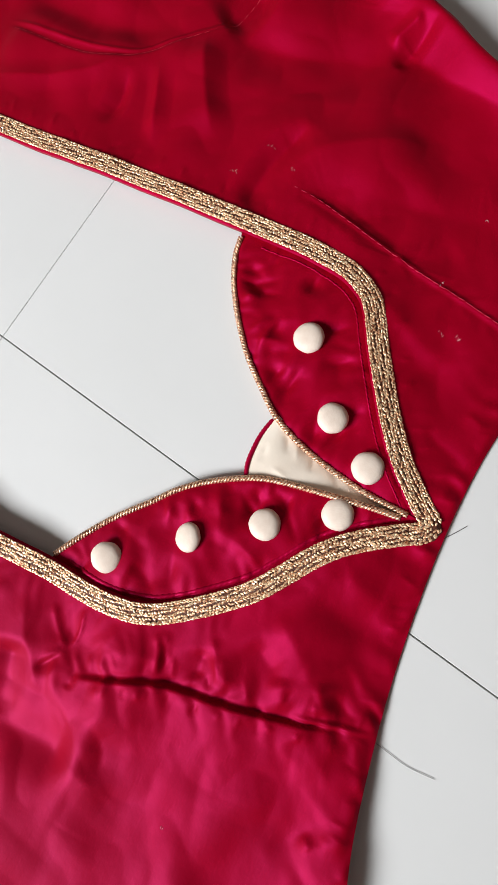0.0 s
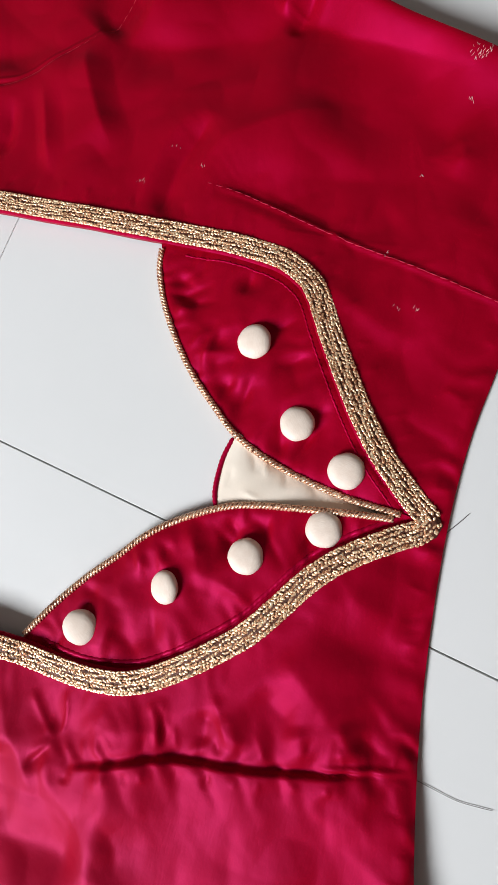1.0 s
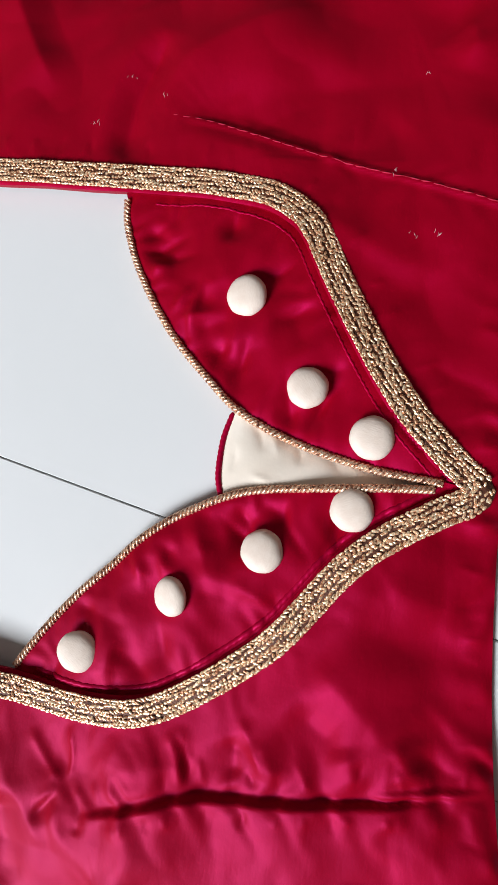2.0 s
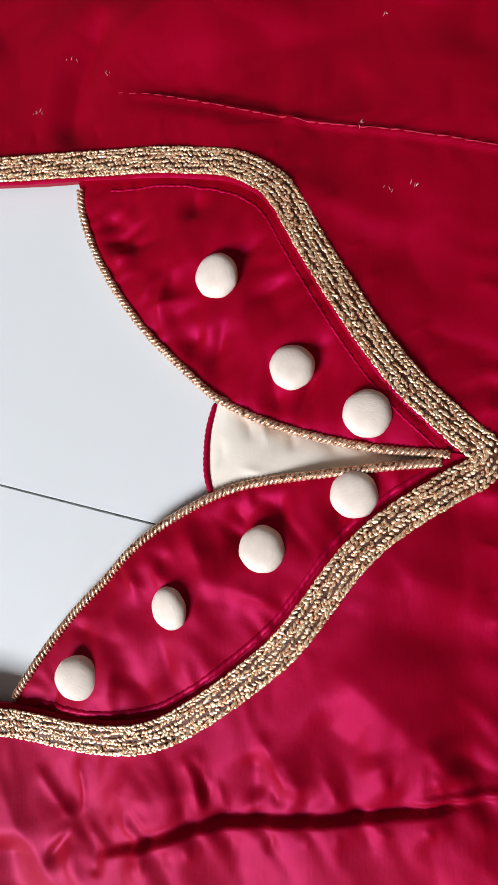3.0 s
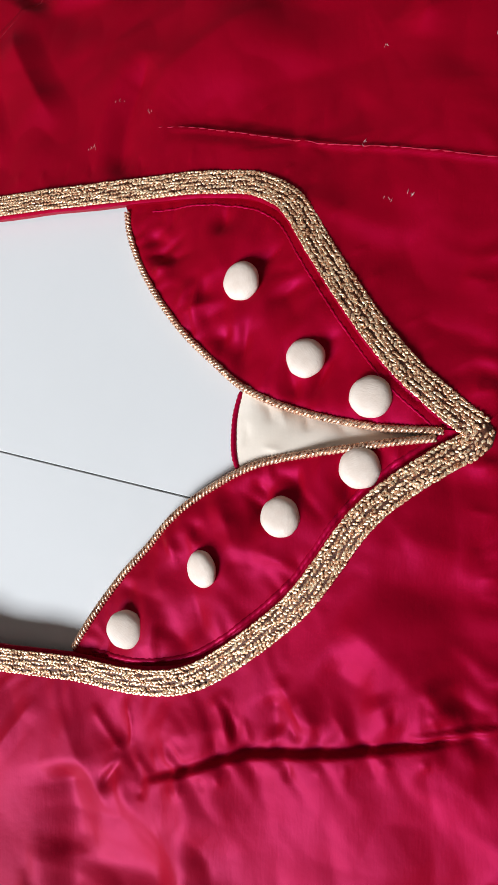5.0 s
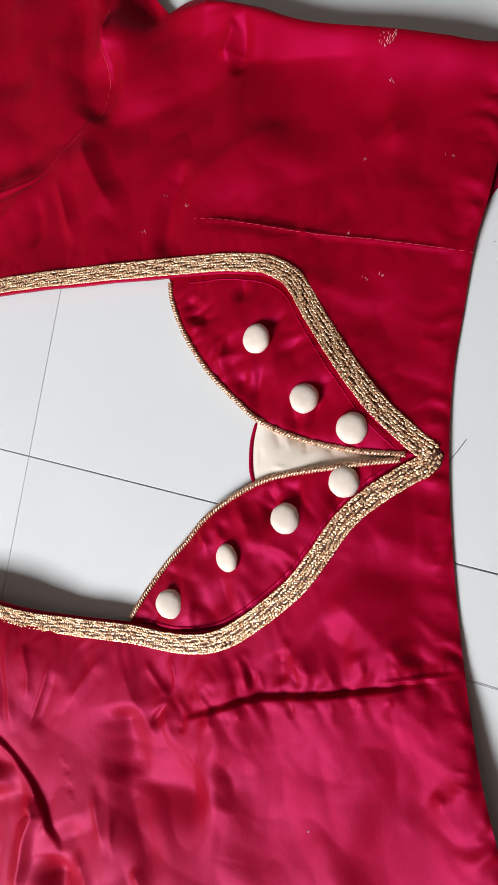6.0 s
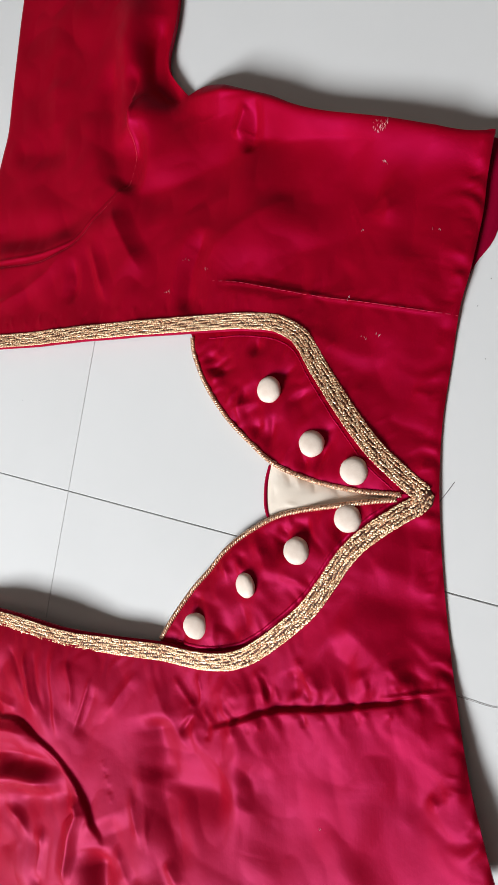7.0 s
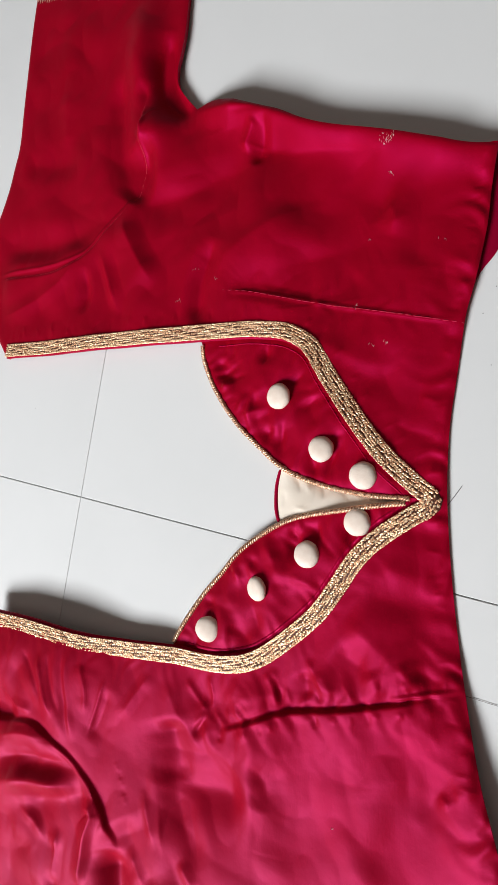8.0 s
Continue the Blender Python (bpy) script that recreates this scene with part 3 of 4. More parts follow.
def height(x, y):
    rim = to_line(x, y, RIM)[0]
    neck = np.clip(LEDGE - depth_in(x, y, NECK), 0, None)
    hem = to_line(x, y, HEM)
    z = 5.2 + 1.5 * (1 - np.exp(-rim / 2.5)) - 4.4 * np.exp(-(hem[0] / 38) ** 2) * np.clip((hem[2] - 75) / 50, 0, 1) * np.clip((345 - hem[2]) / 60, 0, 1)
    z += 1.3 * waves(x, y, 3, 82) * (1 - np.exp(-rim / 15)) + 0.4 * waves(x, y, 5, 44) * (1 - np.exp(-rim / 10)) * (0.7 + 0.3 * np.tanh((y + 120) / 30))
    low = 0.5 - 0.5 * np.tanh((y + 150) / 25)
    z += low * (1.0 * waves(x * 1.0, y * 0.6, 8, 70) + 0.07 * waves(x, y * 0.35, 9, 15))
    # crisp creases between flat facets
    facet = 1.4 * np.sqrt(waves(x, y, 51, 95) ** 2 + 0.004) + 0.8 * np.sqrt(waves(x, y, 52, 46) ** 2 + 0.004)
    z += facet * (1 - np.exp(-rim / 14)) * (1 - 0.75 * np.exp(-neck / 14))
    # pulled thread puckers beside the band and the two darts
    s_band = to_line(x, y, NECK_LINE)
    z += 0.32 * np.exp(-np.abs(s_band[0] - 9) / 11) * np.sin(s_band[2] / 2.1 + 2.5 * waves(x, y, 21, 30)) * (0.3 + 0.7 * low)
    for dart, amp in ((DART_LO, 0.6), (DART_UP, 0.22)):
        d, side, s = to_line(x, y, dart)
        z += amp * np.exp(-d / 13) * np.sin(s / 2.4 + 2.2 * waves(x, y, 31, 24))
    d, _, s = hem
    z += 1.3 * np.exp(-d / 10) * np.sin(s / 3.1 + 2.5 * waves(x, y, 41, 33)) * (1 - np.exp(-d / 2))
    z += side_puff(x, y) + 1.35 * folded(x, y) * (1 - np.exp(-rim / 5.0)) + lift(x, y)
    upper = 0.5 + 0.5 * np.tanh((y + 30) / 25)
    z += (1.45 + 1.5 * upper) * np.exp(-neck / (30.0 - 8 * upper)) - 1.2 * upper * (1 - np.exp(-rim / 20)) - 1.1 * np.exp(-neck / 1.0)
    return 1.1 + 0.8 * np.logaddexp(0, (z - 1.1) / 0.8)


def panel_of(x, y):
    up = inside(x, y, np.vstack([SEAM_UP, [(-420, 160), (-420, 520), (-40, 520), (-60, 300)]]))
    lo = inside(x, y, np.vstack([SEAM_LO, [(-60, -360), (-40, -560), (-420, -560), (-420, -190)]]))
    return np.where(up, 1, np.where(lo, 2, 0))


blouse = new("blouse")
blouse.location = (0, 0, 0)
tagged(blouse, "crimson satin blouse with gilt neck band, spread on floor tiles", "blouse")
sheets = sheet(bound, height, (-308, 172, -492, 418), 1.05, panel_of, skirt=4.2)
back = part("back_panel", mesh_from("back_panel", *sheets[0]), RED, blouse, "creased crimson satin back with a wide shaped neckline")
for k, words in ((1, "flat crimson satin sleeve with zigzag trim"), (2, "crumpled crimson satin sleeve")):
    sleeve = part("sleeve", mesh_from("sleeve", *sheets[k]), RED, blouse, words)
    if k == 1:
        upper_sleeve = sleeve

# the front of the blouse, showing under the hem
UNDER = np.vstack([spline([(120, 172), (160, 169), (167, 150), (165, 128), (159, 108), (147, 92), (137, 62), (126, 10)], 4), [(100, 10), (100, 150)]])
under = sheet(lambda x, y: depth_in(x, y, UNDER), lambda x, y: 0.6 + 1.1 * (1 - np.exp(-np.maximum(depth_in(x, y, UNDER), 0) / 1.5)), (95, 170, 5, 178), 2.0, skirt=0.8)
part("front_panel", mesh_from("front_panel", *under[0]), RED_LINING, blouse, "dark underside front panel below the hem")


def on_cloth(line, up):
    z = height(line[:, 0], line[:, 1])
    return np.column_stack([line, z + up])


def smooth_z(path, n=9):
    k = np.ones(n) / n
    path[:, 2] = np.convolve(np.pad(path[:, 2], n // 2, mode="edge"), k, mode="valid")
    return path


# ---- gilt neck band: woven ribbon with six rows of slanted chain links ----
def across(line):
    t = np.gradient(line[:, :2], axis=0)
    t /= np.linalg.norm(t, axis=1)[:, None] + 1e-9
    return t, np.stack([-t[:, 1], t[:, 0]], 1)


def inward(line):
    """Plus where the left of the line faces into the neck opening, and how steep the band leans there."""
    _, n = across(line)
    q = line[:, :2] + n * 3.0
    sign = np.where(inside(q[:, 0], q[:, 1], NECK), 1.0, -1.0)
    bend = np.exp(-((line[:, 0] - 70) / 42) ** 2) * (0.5 + 0.5 * np.tanh((line[:, 1] + 35) / 8))
    return sign * (0.55 + 1.15 * bend) / HALF


def ribbon(line):
    mid = smooth_z(on_cloth(line, 0.8), 7)
    _, n = across(line)
    lean = inward(line)
    offs = (-HALF, -HALF * 0.93, -HALF * 0.45, 0, HALF * 0.45, HALF * 0.93, HALF)
    drop = (-0.9, 0.1, 0.3, 0.35, 0.3, 0.1, -0.9)
    v = []
    for p, q, a in zip(mid, n, lean):
        v += [(p[0] + o * q[0], p[1] + o * q[1], p[2] + h + a * o) for o, h in zip(offs, drop)]
    w = len(offs)
    f = [(i * w + j, (i + 1) * w + j, (i + 1) * w + j + 1, i * w + j + 1) for i in range(len(mid) - 1) for j in range(w - 1)]
    return v, f


def links(line, seed):
    """Six rows of flat slanted chain links, a looped thread between the rows and a beaded thread on each edge."""
    r = random.Random(seed)
    fine = spline(np.vstack([line[:-2:4], line[-1:]]), 0.35)
    mid = smooth_z(on_cloth(fine, 1.2), 31)
    t, n = across(fine)
    lean = inward(fine)
    count = len(fine)
    v, f = [], []

    def bead(at, off, up, half_long, half_wide, thick, slant, tip):
        """A flattened bead lying along the band."""
        k = min(max(int(at / 0.35), 0), count - 1)
        c = Vector((mid[k, 0] + n[k, 0] * off, mid[k, 1] + n[k, 1] * off, mid[k, 2] + up + lean[k] * off))
        ca, sa = math.cos(slant), math.sin(slant)
        a = Vector((t[k, 0] * ca + n[k, 0] * sa, t[k, 1] * ca + n[k, 1] * sa, tip))
        b = Vector((-t[k, 0] * sa + n[k, 0] * ca, -t[k, 1] * sa + n[k, 1] * ca, lean[k] + r.uniform(-0.12, 0.12)))
        m = len(v)
        rings = ((-1.0, 0.3), (-0.75, 0.8), (-0.2, 1.0), (0.35, 0.96), (0.8, 0.72), (1.0, 0.3))
        for u, w in rings:
            for g in range(7):
                ang = 2 * math.pi * g / 7
                v.append(tuple(c + a * (u * half_long) + b * (w * half_wide * math.cos(ang)) + Vector((0, 0, w * thick * math.sin(ang)))))
        f.extend((m + p * 7 + g, m + p * 7 + (g + 1) % 7, m + (p + 1) * 7 + (g + 1) % 7, m + (p + 1) * 7 + g) for p in range(len(rings) - 1) for g in range(7))
        f.append(tuple(m + g for g in range(7))[::-1])
        f.append(tuple(m + (len(rings) - 1) * 7 + g for g in range(7)))

    total = count * 0.35
    for row, off in enumerate((-4.2, -2.52, -0.84, 0.84, 2.52, 4.2)):
        at = r.uniform(0, 2)
        while at < total:
            bead(at, off + 0.35 * math.sin(at / 3.7 + 1.9 * row) + r.uniform(-0.3, 0.3), r.uniform(-0.25, 0.2), r.uniform(0.85, 1.35), r.uniform(0.52, 0.82), r.uniform(0.42, 0.62),
                 (0.46 if row % 2 else -0.46) + r.uniform(-0.4, 0.4), r.uniform(-0.3, 0.3))
            at += r.uniform(1.35, 2.1)
    for edge in (-HALF + 0.15, HALF - 0.15):
        at = 0.0
        while at < total:
            bead(at, edge + r.uniform(-0.12, 0.12), -0.25 + r.uniform(-0.1, 0.1), r.uniform(0.95, 1.2), r.uniform(0.52, 0.68), 0.5, r.uniform(-0.3, 0.3), r.uniform(-0.1, 0.1))
            at += r.uniform(1.75, 2.1)
    return v, f


# one ribbon, folded round at the neck's point
BAND = spline(np.vstack([BAND_UP[:-6:4], [(117.2, -34.6), (121.4, -39.4), (116.6, -43.9)], BAND_LO[6::4], BAND_LO[-1:]]), 2.0)
band = part("neck_band", mesh_from("neck_band", *ribbon(BAND)), GOLD_BASE, blouse, "gilt braided ribbon edging the neckline")
tagged(part("braid", mesh_from("braid", *links(BAND, 1), smooth=False), GOLD, band, "raised gilt chain-stitch threads"), kind="stuff")


# ---- the two petal flaps with gilt cord and covered buttons ----
def flap_height(cord, band, seed, raise_by, creases):
    fold_gain = 3.0 if seed < 70 else 2.4

    def z(x, y):
        dc, _, s = to_line(x, y, cord[::12])
        db, _, sb = to_line(x, y, band)
        h = 4.0 + raise_by + 2.6 * (1 - np.exp(-dc / 6.0)) - 1.6 * np.exp(-np.maximum(db - 5, 0) / 5.0)
        h += 0.55 * np.exp(-dc / 11) * np.sin(s / 2.3 + 2.6 * waves(x, y, seed, 22)) * (1 - np.exp(-dc / 2.0))
        h += 0.45 * np.exp(-np.maximum(db - 8, 0) / 10) * np.sin(sb / 2.2 + 2.4 * waves(x, y, seed + 1, 26))
        h += 1.5 * waves(x, y, seed + 2, 42) + 0.22 * waves(x, y, seed + 3, 13) + fold_gain * folded(x, y, creases) * (1 - np.exp(-dc / 2.5))
        h = np.minimum(h, height(x, y) - 0.3 + 20 * (db > LEDGE + 0.3)) + 0.35 * lift(x, y)
        return h
    return z


def petal_creases(key, cord, band, seed):
    """Short creases running in from the cord and from the stitched band edge."""
    r = random.Random(seed)
    keep = len(FOLDS)
    for line, count, sign, start in ((cord[::4], 15, 1, 1.5), (band, 11, -1, 9.0)):
        t, n = across(line)
        lo, hi = line[:, 0].searchsorted(-40) if line[0, 0] < line[-1, 0] else 0, len(line) - 1
        for _ in range(count):
            k = r.randint(int(lo + 0.03 * (hi - lo)), int(0.86 * hi))
            p, way = line[k], n[k]
            lean, far = t[k] * r.uniform(-0.7, 0.7), r.uniform(14, 34)
            for sgn in (1, -1):
                q = p + (way * sgn + lean) * (start + far)
                if inside(np.array([q[0]]), np.array([q[1]]), PETAL[-1])[0]:
                    a = p + (way * sgn + lean) * start
                    fold(r.choice((-1.15, -0.8, 0.7, 1.0)) * r.uniform(0.6, 1.2), r.uniform(3.2, 5.9), tuple(a), tuple((a + q) / 2 + t[k] * r.uniform(-3, 3)), tuple(q), fade=0.5)
    for amount, left, right, *way in FLAP_CREASES[key]:
        crease(amount, left, right, *way, fade=0.35)
    made = FOLDS[keep:]
    del FOLDS[keep:]
    return made


# creases that run across each flap: height, reach to the left and right, and the way
FLAP_CREASES = {
    "up": ((-0.6, 8, 10, (-19, 24), (-1, 26), (11, 27)),
           (-0.6, 8, 9, (-4, 12), (6, 16), (19, 19)),
           (-0.5, 8, 10, (6, 0), (19, 3), (33, 11)),
           (0.35, 4, 5, (-26, 63), (-21, 57), (-14, 49)),
           (-0.5, 4, 4, (-34, 57), (-25, 55), (-16, 51)),
           (0.4, 9, 9, (-2, 31), (9, 35), (17, 39)),
           (-0.4, 9, 9, (37, 27), (44, 16), (50, 7))),
    "lo": ((-0.55, 7, 7, (16, -96), (24, -94), (35, -95)),
           (-0.6, 8, 8, (-18, -123), (-8, -128), (4, -134)),
           (-0.45, 6, 6, (-6, -116), (-23, -112), (-38, -110)),
           (0.4, 8, 8, (16, -85), (29, -89), (41, -89)),
           (-0.45, 5, 5, (47, -89), (53, -97), (57, -102)),
           (-0.4, 4, 4, (-38, -108), (-30, -110), (-26, -112)),
           (-0.35, 4, 4, (-4, -76), (2, -80), (6, -83))),
}
PETAL = []


def band_between(line, x0):
    return line[line[:, 0] > x0]


FLAPS = {}
for key, cord, band, seed, raise_by, words in (
    ("up", CORD_UP, BAND_UP[::-1], 60, 0.0, "crimson petal flap pointing to the neck's point"),
    ("lo", CORD_LO, BAND_LO, 80, 0.8, "puckered crimson petal flap with gilt cord edge"),
):
    edge = band_between(band, cord[0, 0] - 3)
    poly = np.vstack([cord[::9], edge] if key == "up" else [cord[::9], [(107.5, -37.0), (121.5, -38.6)], edge])
    PETAL.append(poly)
    zf = flap_height(cord, band, seed, raise_by, petal_creases(key, cord, band, seed))
    bnd = lambda x, y, poly=poly: depth_in(x, y, poly)
    x0, y0 = poly.min(0) - 3
    x1, y1 = poly.max(0) + 3
    flap = part("petal_flap", mesh_from("petal_flap", *sheet(bnd, zf, (x0, x1, y0, y1), 1.3, skirt=1.8)[0]), RED_FLAP, blouse, words)
    FLAPS[key] = (flap, zf)
    path = smooth_z(np.column_stack([cord, zf(cord[:, 0], cord[:, 1]) + 0.6]), 61)
    part("gilt_cord", mesh_from("gilt_cord", *rope(path, 3, 1.02, 0.72, 5.6)), GOLD_CORD, flap, "twisted gilt cord")
    # line of stitching beside the band
    t, n = across(band)
    inner = band + n * (-8.9 if key == "lo" else 9.9)
    inner = inner[(inner[:, 0] > cord[0, 0] + 8) & (inner[:, 0] < 108)]
    inner = spline(inner[::6], 0.7)
    ok = depth_in(inner[:, 0], inner[:, 1], poly) > 1.0
    inner = inner[ok]
    if len(inner) > 10:
        part("seam_ridge", mesh_from("seam_ridge", *sweep(np.column_stack([inner, zf(inner[:, 0], inner[:, 1]) - (0.75 if key == "lo" else 0.3)]), *((1.4, 2, 0.07, 3.4, 10) if key == "lo" else (0.6, 1, 0.2, 3.1, 7)))), RED_CORD, flap, "thin stitched crimson seam")

# ---- cream inset between the flaps ----
ARC = spline([(21.5, -19.5), (18.9, -29.6), (18.3, -39.5), (18.9, -48), (21.6, -56)], 0.8)
INSET = np.vstack([ARC, spline([(20.5, -56), (34, -52.5), (64, -47), (106, -40)], 3)[1:], spline([(106, -38.5), (78, -34), (48, -27.5), (24, -17)], 3)])
keep = len(FOLDS)
for a, w, p, q in ((-1.3, 2.6, (29, -21), (37, -36)), (1.0, 2.2, (36, -24), (43, -37)), (-1.2, 2.4, (48, -28), (52, -39)), (-1.0, 2.2, (60, -31), (70, -41)),
                   (0.9, 2.4, (66, -33), (78, -40)), (-0.9, 2.0, (24, -32), (23, -46)), (0.8, 2.0, (30, -44), (44, -47))):
    fold(a, w, p, ((p[0] + q[0]) / 2 + 1.5, (p[1] + q[1]) / 2), q, fade=0.45)
INSET_FOLDS = FOLDS[keep:]
del FOLDS[keep:]
inset_z = lambda x, y: 4.8 + 0.8 * folded(x, y, INSET_FOLDS) - 4.6 * np.exp(-to_line(x, y, CORD_UP[::16])[0] / 8.0) * np.clip((x - 26) / 20, 0, 1) + 0.3 * waves(x * 0.6, y, 90, 24) - 1.6 * np.exp(-np.abs(x - 18) / 2.5)
inset = part("inset", mesh_from("inset", *sheet(lambda x, y: depth_in(x, y, INSET), inset_z, (10, 118, -60, -12), 1.0, skirt=1.0)[0]), CREAM, blouse, "cream satin inset between the flaps")
part("piping", mesh_from("piping", *sweep(np.column_stack([ARC, np.full(len(ARC), 3.9)]), 1.35, 1, 0.12, 2.2, 8)), RED_CORD, inset, "narrow crimson piping")


def button_mesh(seed):
    r = np.random.RandomState(seed)
    prof = [(0.0, 4.7), (2.2, 4.65), (4.2, 4.45), (6.0, 4.0), (7.4, 3.2), (8.3, 2.1), (8.55, 1.1), (8.2, 0.2), (7.4, -0.5)]
    n, v, f = 36, [], []
    lump = 1 + 0.012 * np.sin(3 * np.arange(n) * 2 * math.pi / n + r.uniform(0, 6)) + 0.010 * np.sin(7 * np.arange(n) * 2 * math.pi / n + r.uniform(0, 6)) + r.uniform(-0.006, 0.006, n)
    v.append((0, 0, prof[0][1]))
    for rad, z in prof[1:]:
        v += [(rad * lump[j] * math.cos(2 * math.pi * j / n), rad * lump[j] * math.sin(2 * math.pi * j / n), z) for j in range(n)]
    f += [(0, 1 + j, 1 + (j + 1) % n) for j in range(n)]
    for k in range(len(prof) - 2):
        a = 1 + k * n
        f += [(a + j, a + n + j, a + n + (j + 1) % n, a + (j + 1) % n) for j in range(n)]
    f.append(tuple(1 + (len(prof) - 2) * n + j for j in range(n))[::-1])
    return mesh_from("button", v, f)


for seed, (key, x, y, tx, ty, size) in enumerate((
    ("up", 20.9, 29.2, 3, -5, 1.06), ("up", 51.5, -6.8, -2, 3, 1.06), ("up", 79.3, -23.8, 2, 4, 1.05),
    ("lo", 75.2, -52.6, 3, 3, 1.04), ("lo", 42.6, -73.9, -4, -2, 1.05), ("lo", 8.0, -97.9, 4, -14, 1.0), ("lo", -30.1, -128.0, 2, 14, 1.06))):
    zf = FLAPS[key][1]
    z = float(zf(np.array([x]), np.array([y]))[0])
    ob = part("button", button_mesh(seed), COVER, blouse, "round cream cloth-covered button")
    ob.matrix_basis = Matrix.Translation((x * MM, y * MM, (z - 0.2 + 0.05 * abs(ty)) * MM)) @ pose(0, 0, 0, tx, ty, 0) @ Matrix.Diagonal(({1: 0.93, 5: 0.90}.get(seed, 1.0), 1, 1, 1)) @ pose(0, 0, 0, 0, 0, 40 * seed) @ Matrix.Diagonal((0.97 * size, 0.97 * size, size, 1))

# ---- seams and trim ----
# dart and armhole seam carry their highlight as a paler colour
ridge = on_cloth(spline(DART_UP[:: 3], 0.7), -0.3)
part("dart_ridge", mesh_from("dart_ridge", *sweep(smooth_z(ridge, 5), 0.34, 1, 0.3, 5.5, 6)), SEAM_GLINT, blouse, "thin raised stitched dart")
seam = on_cloth(spline(SEAM_UP[9:-10:3], 0.8), -0.3)
part("armhole_seam", mesh_from("armhole_seam", *sweep(smooth_z(seam, 7) + np.array([0, 0, -0.05]), 0.4, 1, 0.12, 6, 7)), SEAM_GLINT, blouse, "thin raised armhole seam")

END = SLEEVE_UP[1]
teeth_v, teeth_f = [], []
tooth_line = spline(END[::4], 3.1)
tt, nn = across(tooth_line)
zz = height(tooth_line[:, 0] - 2 * nn[:, 0], tooth_line[:, 1] - 2 * nn[:, 1])
rt = random.Random(5)
for p, a, n, z in zip(tooth_line[1:-1], tt[1:-1], nn[1:-1], zz[1:-1]):
    inward = -n if n[1] > 0 else n
    k, long = len(teeth_v), rt.uniform(4.4, 6.2)
    b0, b1, tip = p - a * 1.35, p + a * 1.35, p + inward * long + a * rt.uniform(-0.5, 0.5)
    for q, h in ((b0, 0.6), (b1, 0.6), (tip, 0.5), ((b0 + b1 + tip) / 3, 1.5)):
        teeth_v.append((q[0], q[1], z + h))
    teeth_f += [(k, k + 1, k + 3), (k + 1, k + 2, k + 3), (k + 2, k, k + 3), (k, k + 2, k + 1)]
part("zigzag_trim", mesh_from("zigzag_trim", teeth_v, teeth_f, smooth=False), PINK_GOLD, upper_sleeve, "pinkish gilt zigzag trim")
edge_path = on_cloth(spline(END[::4], 1.0) + np.array([0, -0.8]), 0.7)
part("trim_cord", mesh_from("trim_cord", *sweep(smooth_z(edge_path, 5), 0.9, 2, 0.2, 3, 8)), PINK_GOLD, upper_sleeve)


# ---- loose threads on the floor, lint on the cloth ----
def thread(name, points, radius, mat, label):
    line = spline(points, 1.0)
    ob = new(name, mesh_from(name, *sweep(line, radius, sides=6)))
    ob.data.materials.append(mat)
    return tagged(ob, label, "thread", "loose threads on the floor")


thread("loose_thread", [(128.0, -42, 0.5), (131.2, -37.8, 0.5), (133.6, -34.6, 0.6), (137.2, -29.5, 0.4)], 0.17, DARK_THREAD, "short dark thread end lying beside the hem")
thread("loose_thread", [(136, -147.5, 0.5), (146, -149.2, 0.5), (156, -150.6, 0.4), (165, -150.2, 0.5), (171, -149.6, 0.4)], 0.12, DARK_THREAD, "fine dark thread running out from the dart")

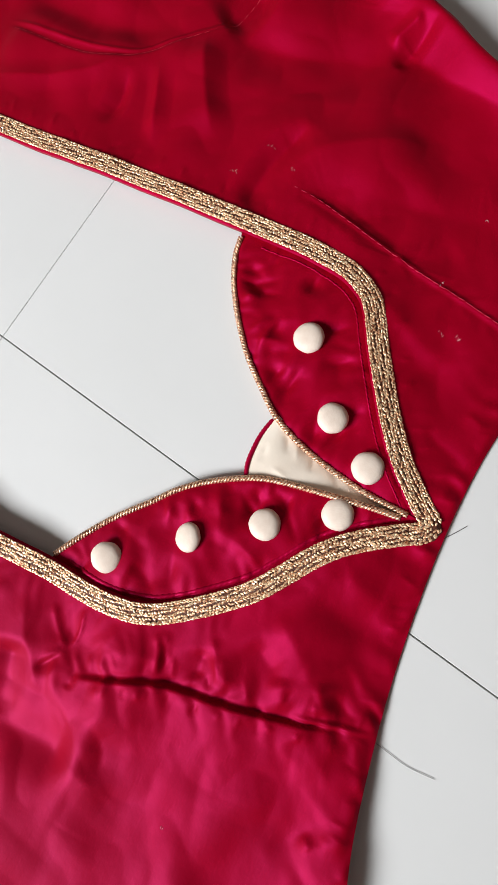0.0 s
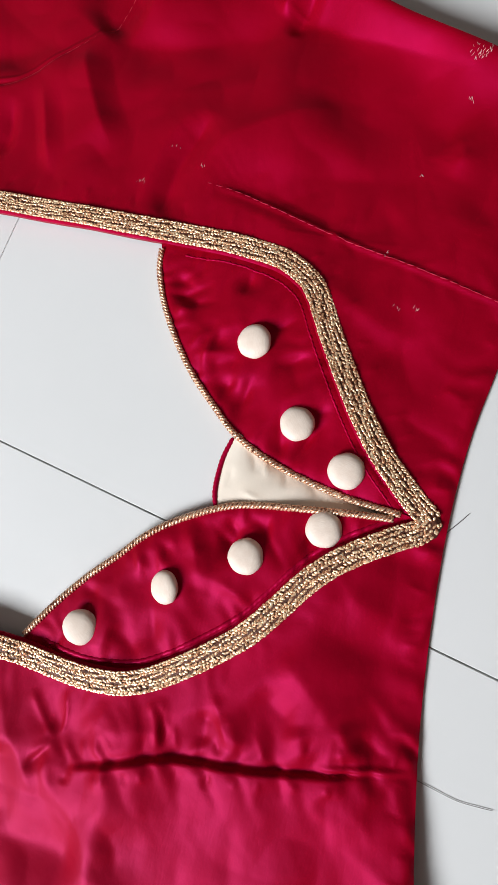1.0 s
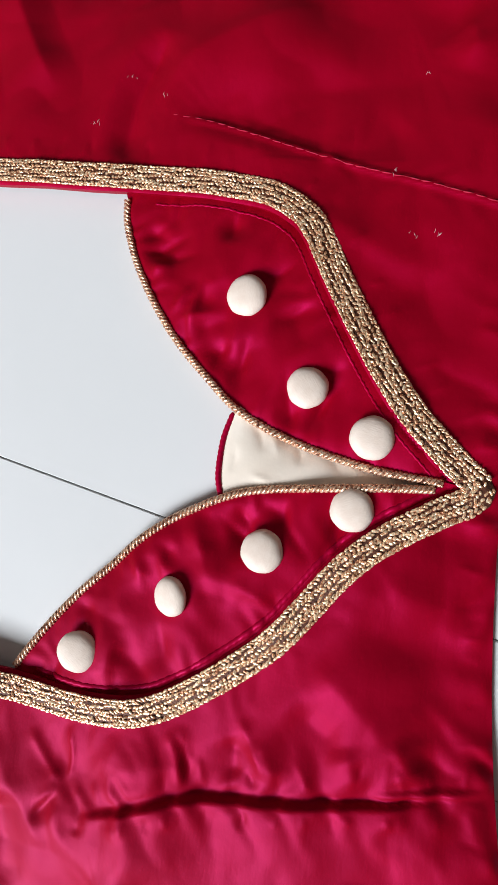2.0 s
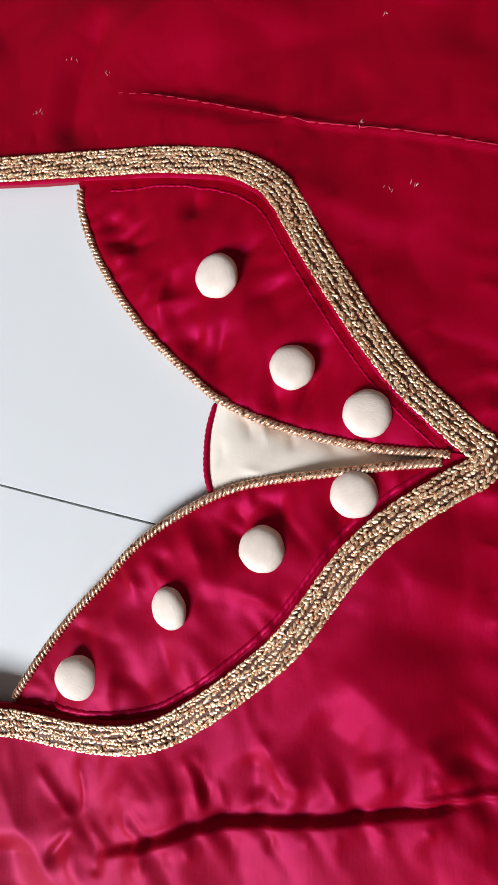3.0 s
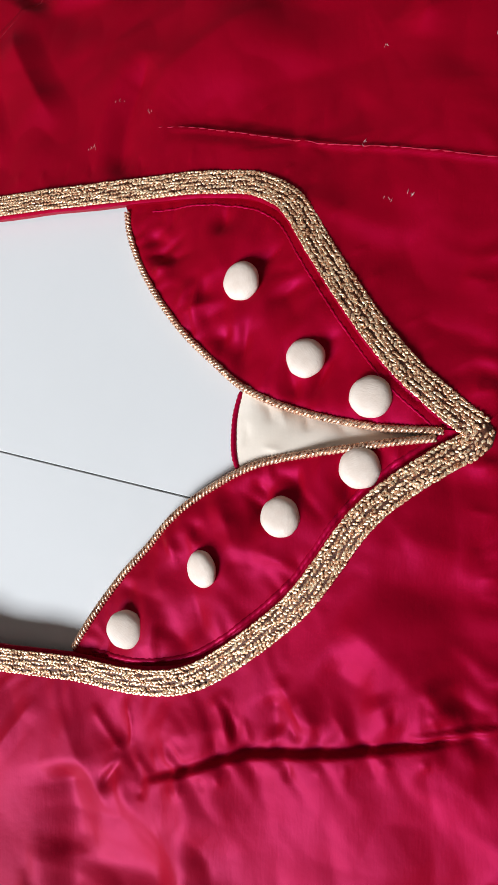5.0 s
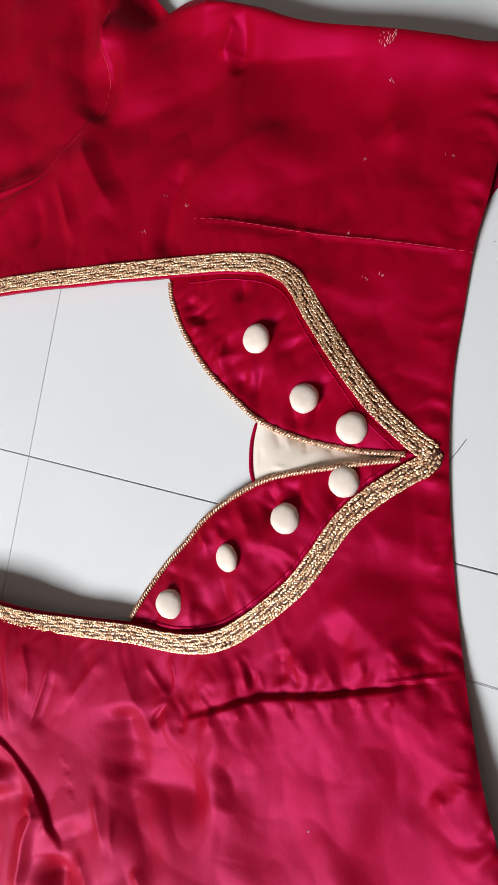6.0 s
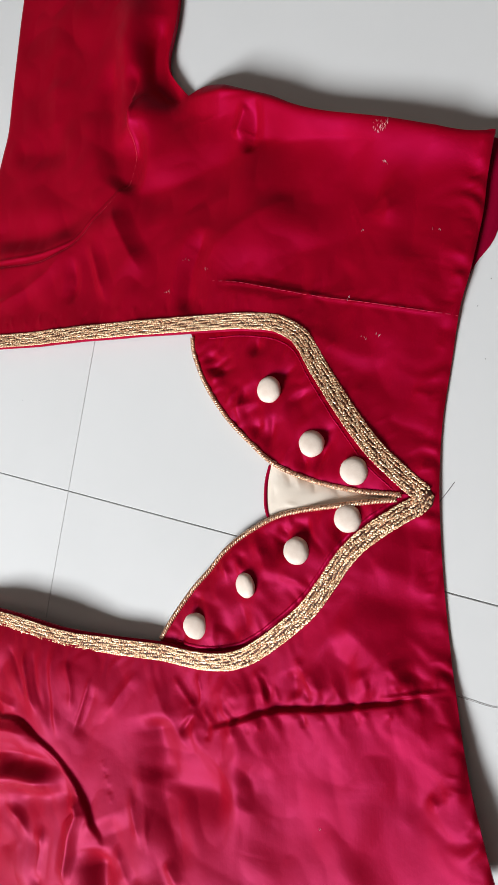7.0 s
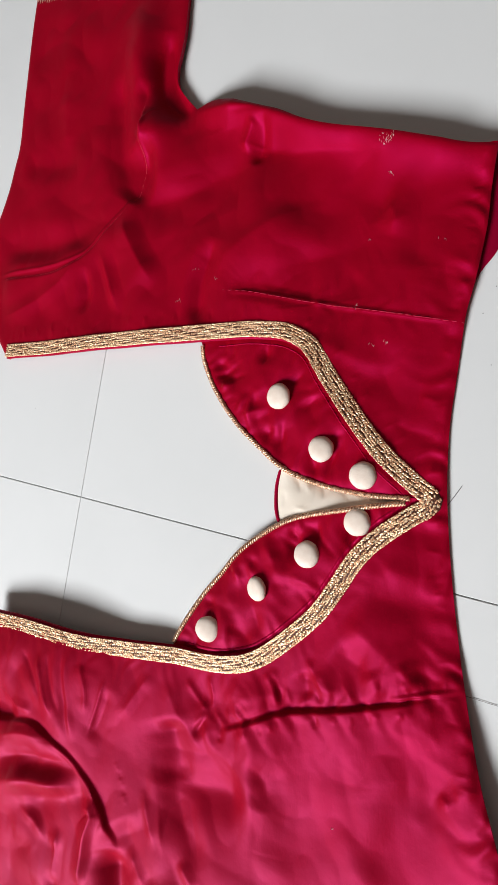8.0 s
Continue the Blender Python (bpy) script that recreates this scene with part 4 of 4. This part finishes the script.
speck_v, speck_f = sweep(np.array([(-0.35, 0, 0.15), (-0.1, 0.06, 0.2), (0.1, -0.06, 0.2), (0.35, 0, 0.15)]), 0.18, sides=6)
speck_mesh = mesh_from("crumb", speck_v, speck_f)
speck_mesh.materials.append(DARK_THREAD)
for x, y, turn in ((150, 71, 20), (157.5, 86, 80), (-215, 35, 50), (154, 40, 130)):
    ob = new("crumb", speck_mesh)
    ob.matrix_basis = Matrix.Translation((x * MM, y * MM, 0)) @ pose(0, 0, 0, 0, 0, turn)
    tagged(ob, "tiny dark crumb lying on the white tile", "crumb", "crumbs on the floor")

rl = random.Random(21)
for x, y, n, spread in ((97.5, 185, 20, 8), (96, 182.5, 8, 5), (97, 166, 4, 3), (83, 127, 3, 3), (94.6, 58.5, 4, 3), (85, 57.5, 3, 3), (-64.5, 106, 5, 4), (-50, 128, 3, 4), (-29, 118, 3, 4), (74, 84, 4, 5), (128, 118, 3, 5), (60, -236, 3, 3)):
    v, f = [], []
    for _ in range(n):
        a, q = rl.uniform(0.9, 2.2), rl.uniform(0.8, 2.2)
        px, py = x + rl.uniform(-spread, spread) * 0.6, y + rl.uniform(-spread, spread) * 0.35
        pts = np.array([(px + k * q * math.cos(a) + rl.uniform(-0.2, 0.2), py + k * q * math.sin(a)) for k in (-0.5, 0, 0.5)])
        sv, sf = sweep(on_cloth(pts, 0.12), rl.uniform(0.07, 0.14), sides=5)
        f += [tuple(i + len(v) for i in q4) for q4 in sf]
        v += [tuple(c) for c in sv]
    ob = new("lint", mesh_from("lint", v, f))
    ob.data.materials.append(LINT)
    tagged(ob, "pale lint fibres clinging to the crimson satin", "lint", "lint on the blouse")

# ---- floor tiles ----
SIZE = 0.60


def tile_mesh():
    bm = bmesh.new()
    bmesh.ops.create_cube(bm, size=1.0, matrix=Matrix.Translation((SIZE / 2, SIZE / 2, -0.005)) @ Matrix.Diagonal((SIZE - 0.00024, SIZE - 0.0006, 0.01, 1)))
    top = [e for e in bm.edges if all(v.co.z > -0.001 for v in e.verts)]
    bmesh.ops.bevel(bm, geom=top, offset=0.0003, segments=2, affect="EDGES")
    me = bpy.data.meshes.new("tile")
    bm.to_mesh(me)
    bm.free()
    me.materials.append(TILE)
    return me


tile_data = tile_mesh()
for i in range(-4, 4):
    for j in range(-3, 4):
        if j * SIZE + SIZE > S0 and i * SIZE + SIZE > W0:
            ob = new("tile", tile_data)
            ob.parent = floor
            ob.matrix_basis = Matrix.Translation(room(i * SIZE, j * SIZE)) @ Matrix.Rotation(TURN, 4, "Z")
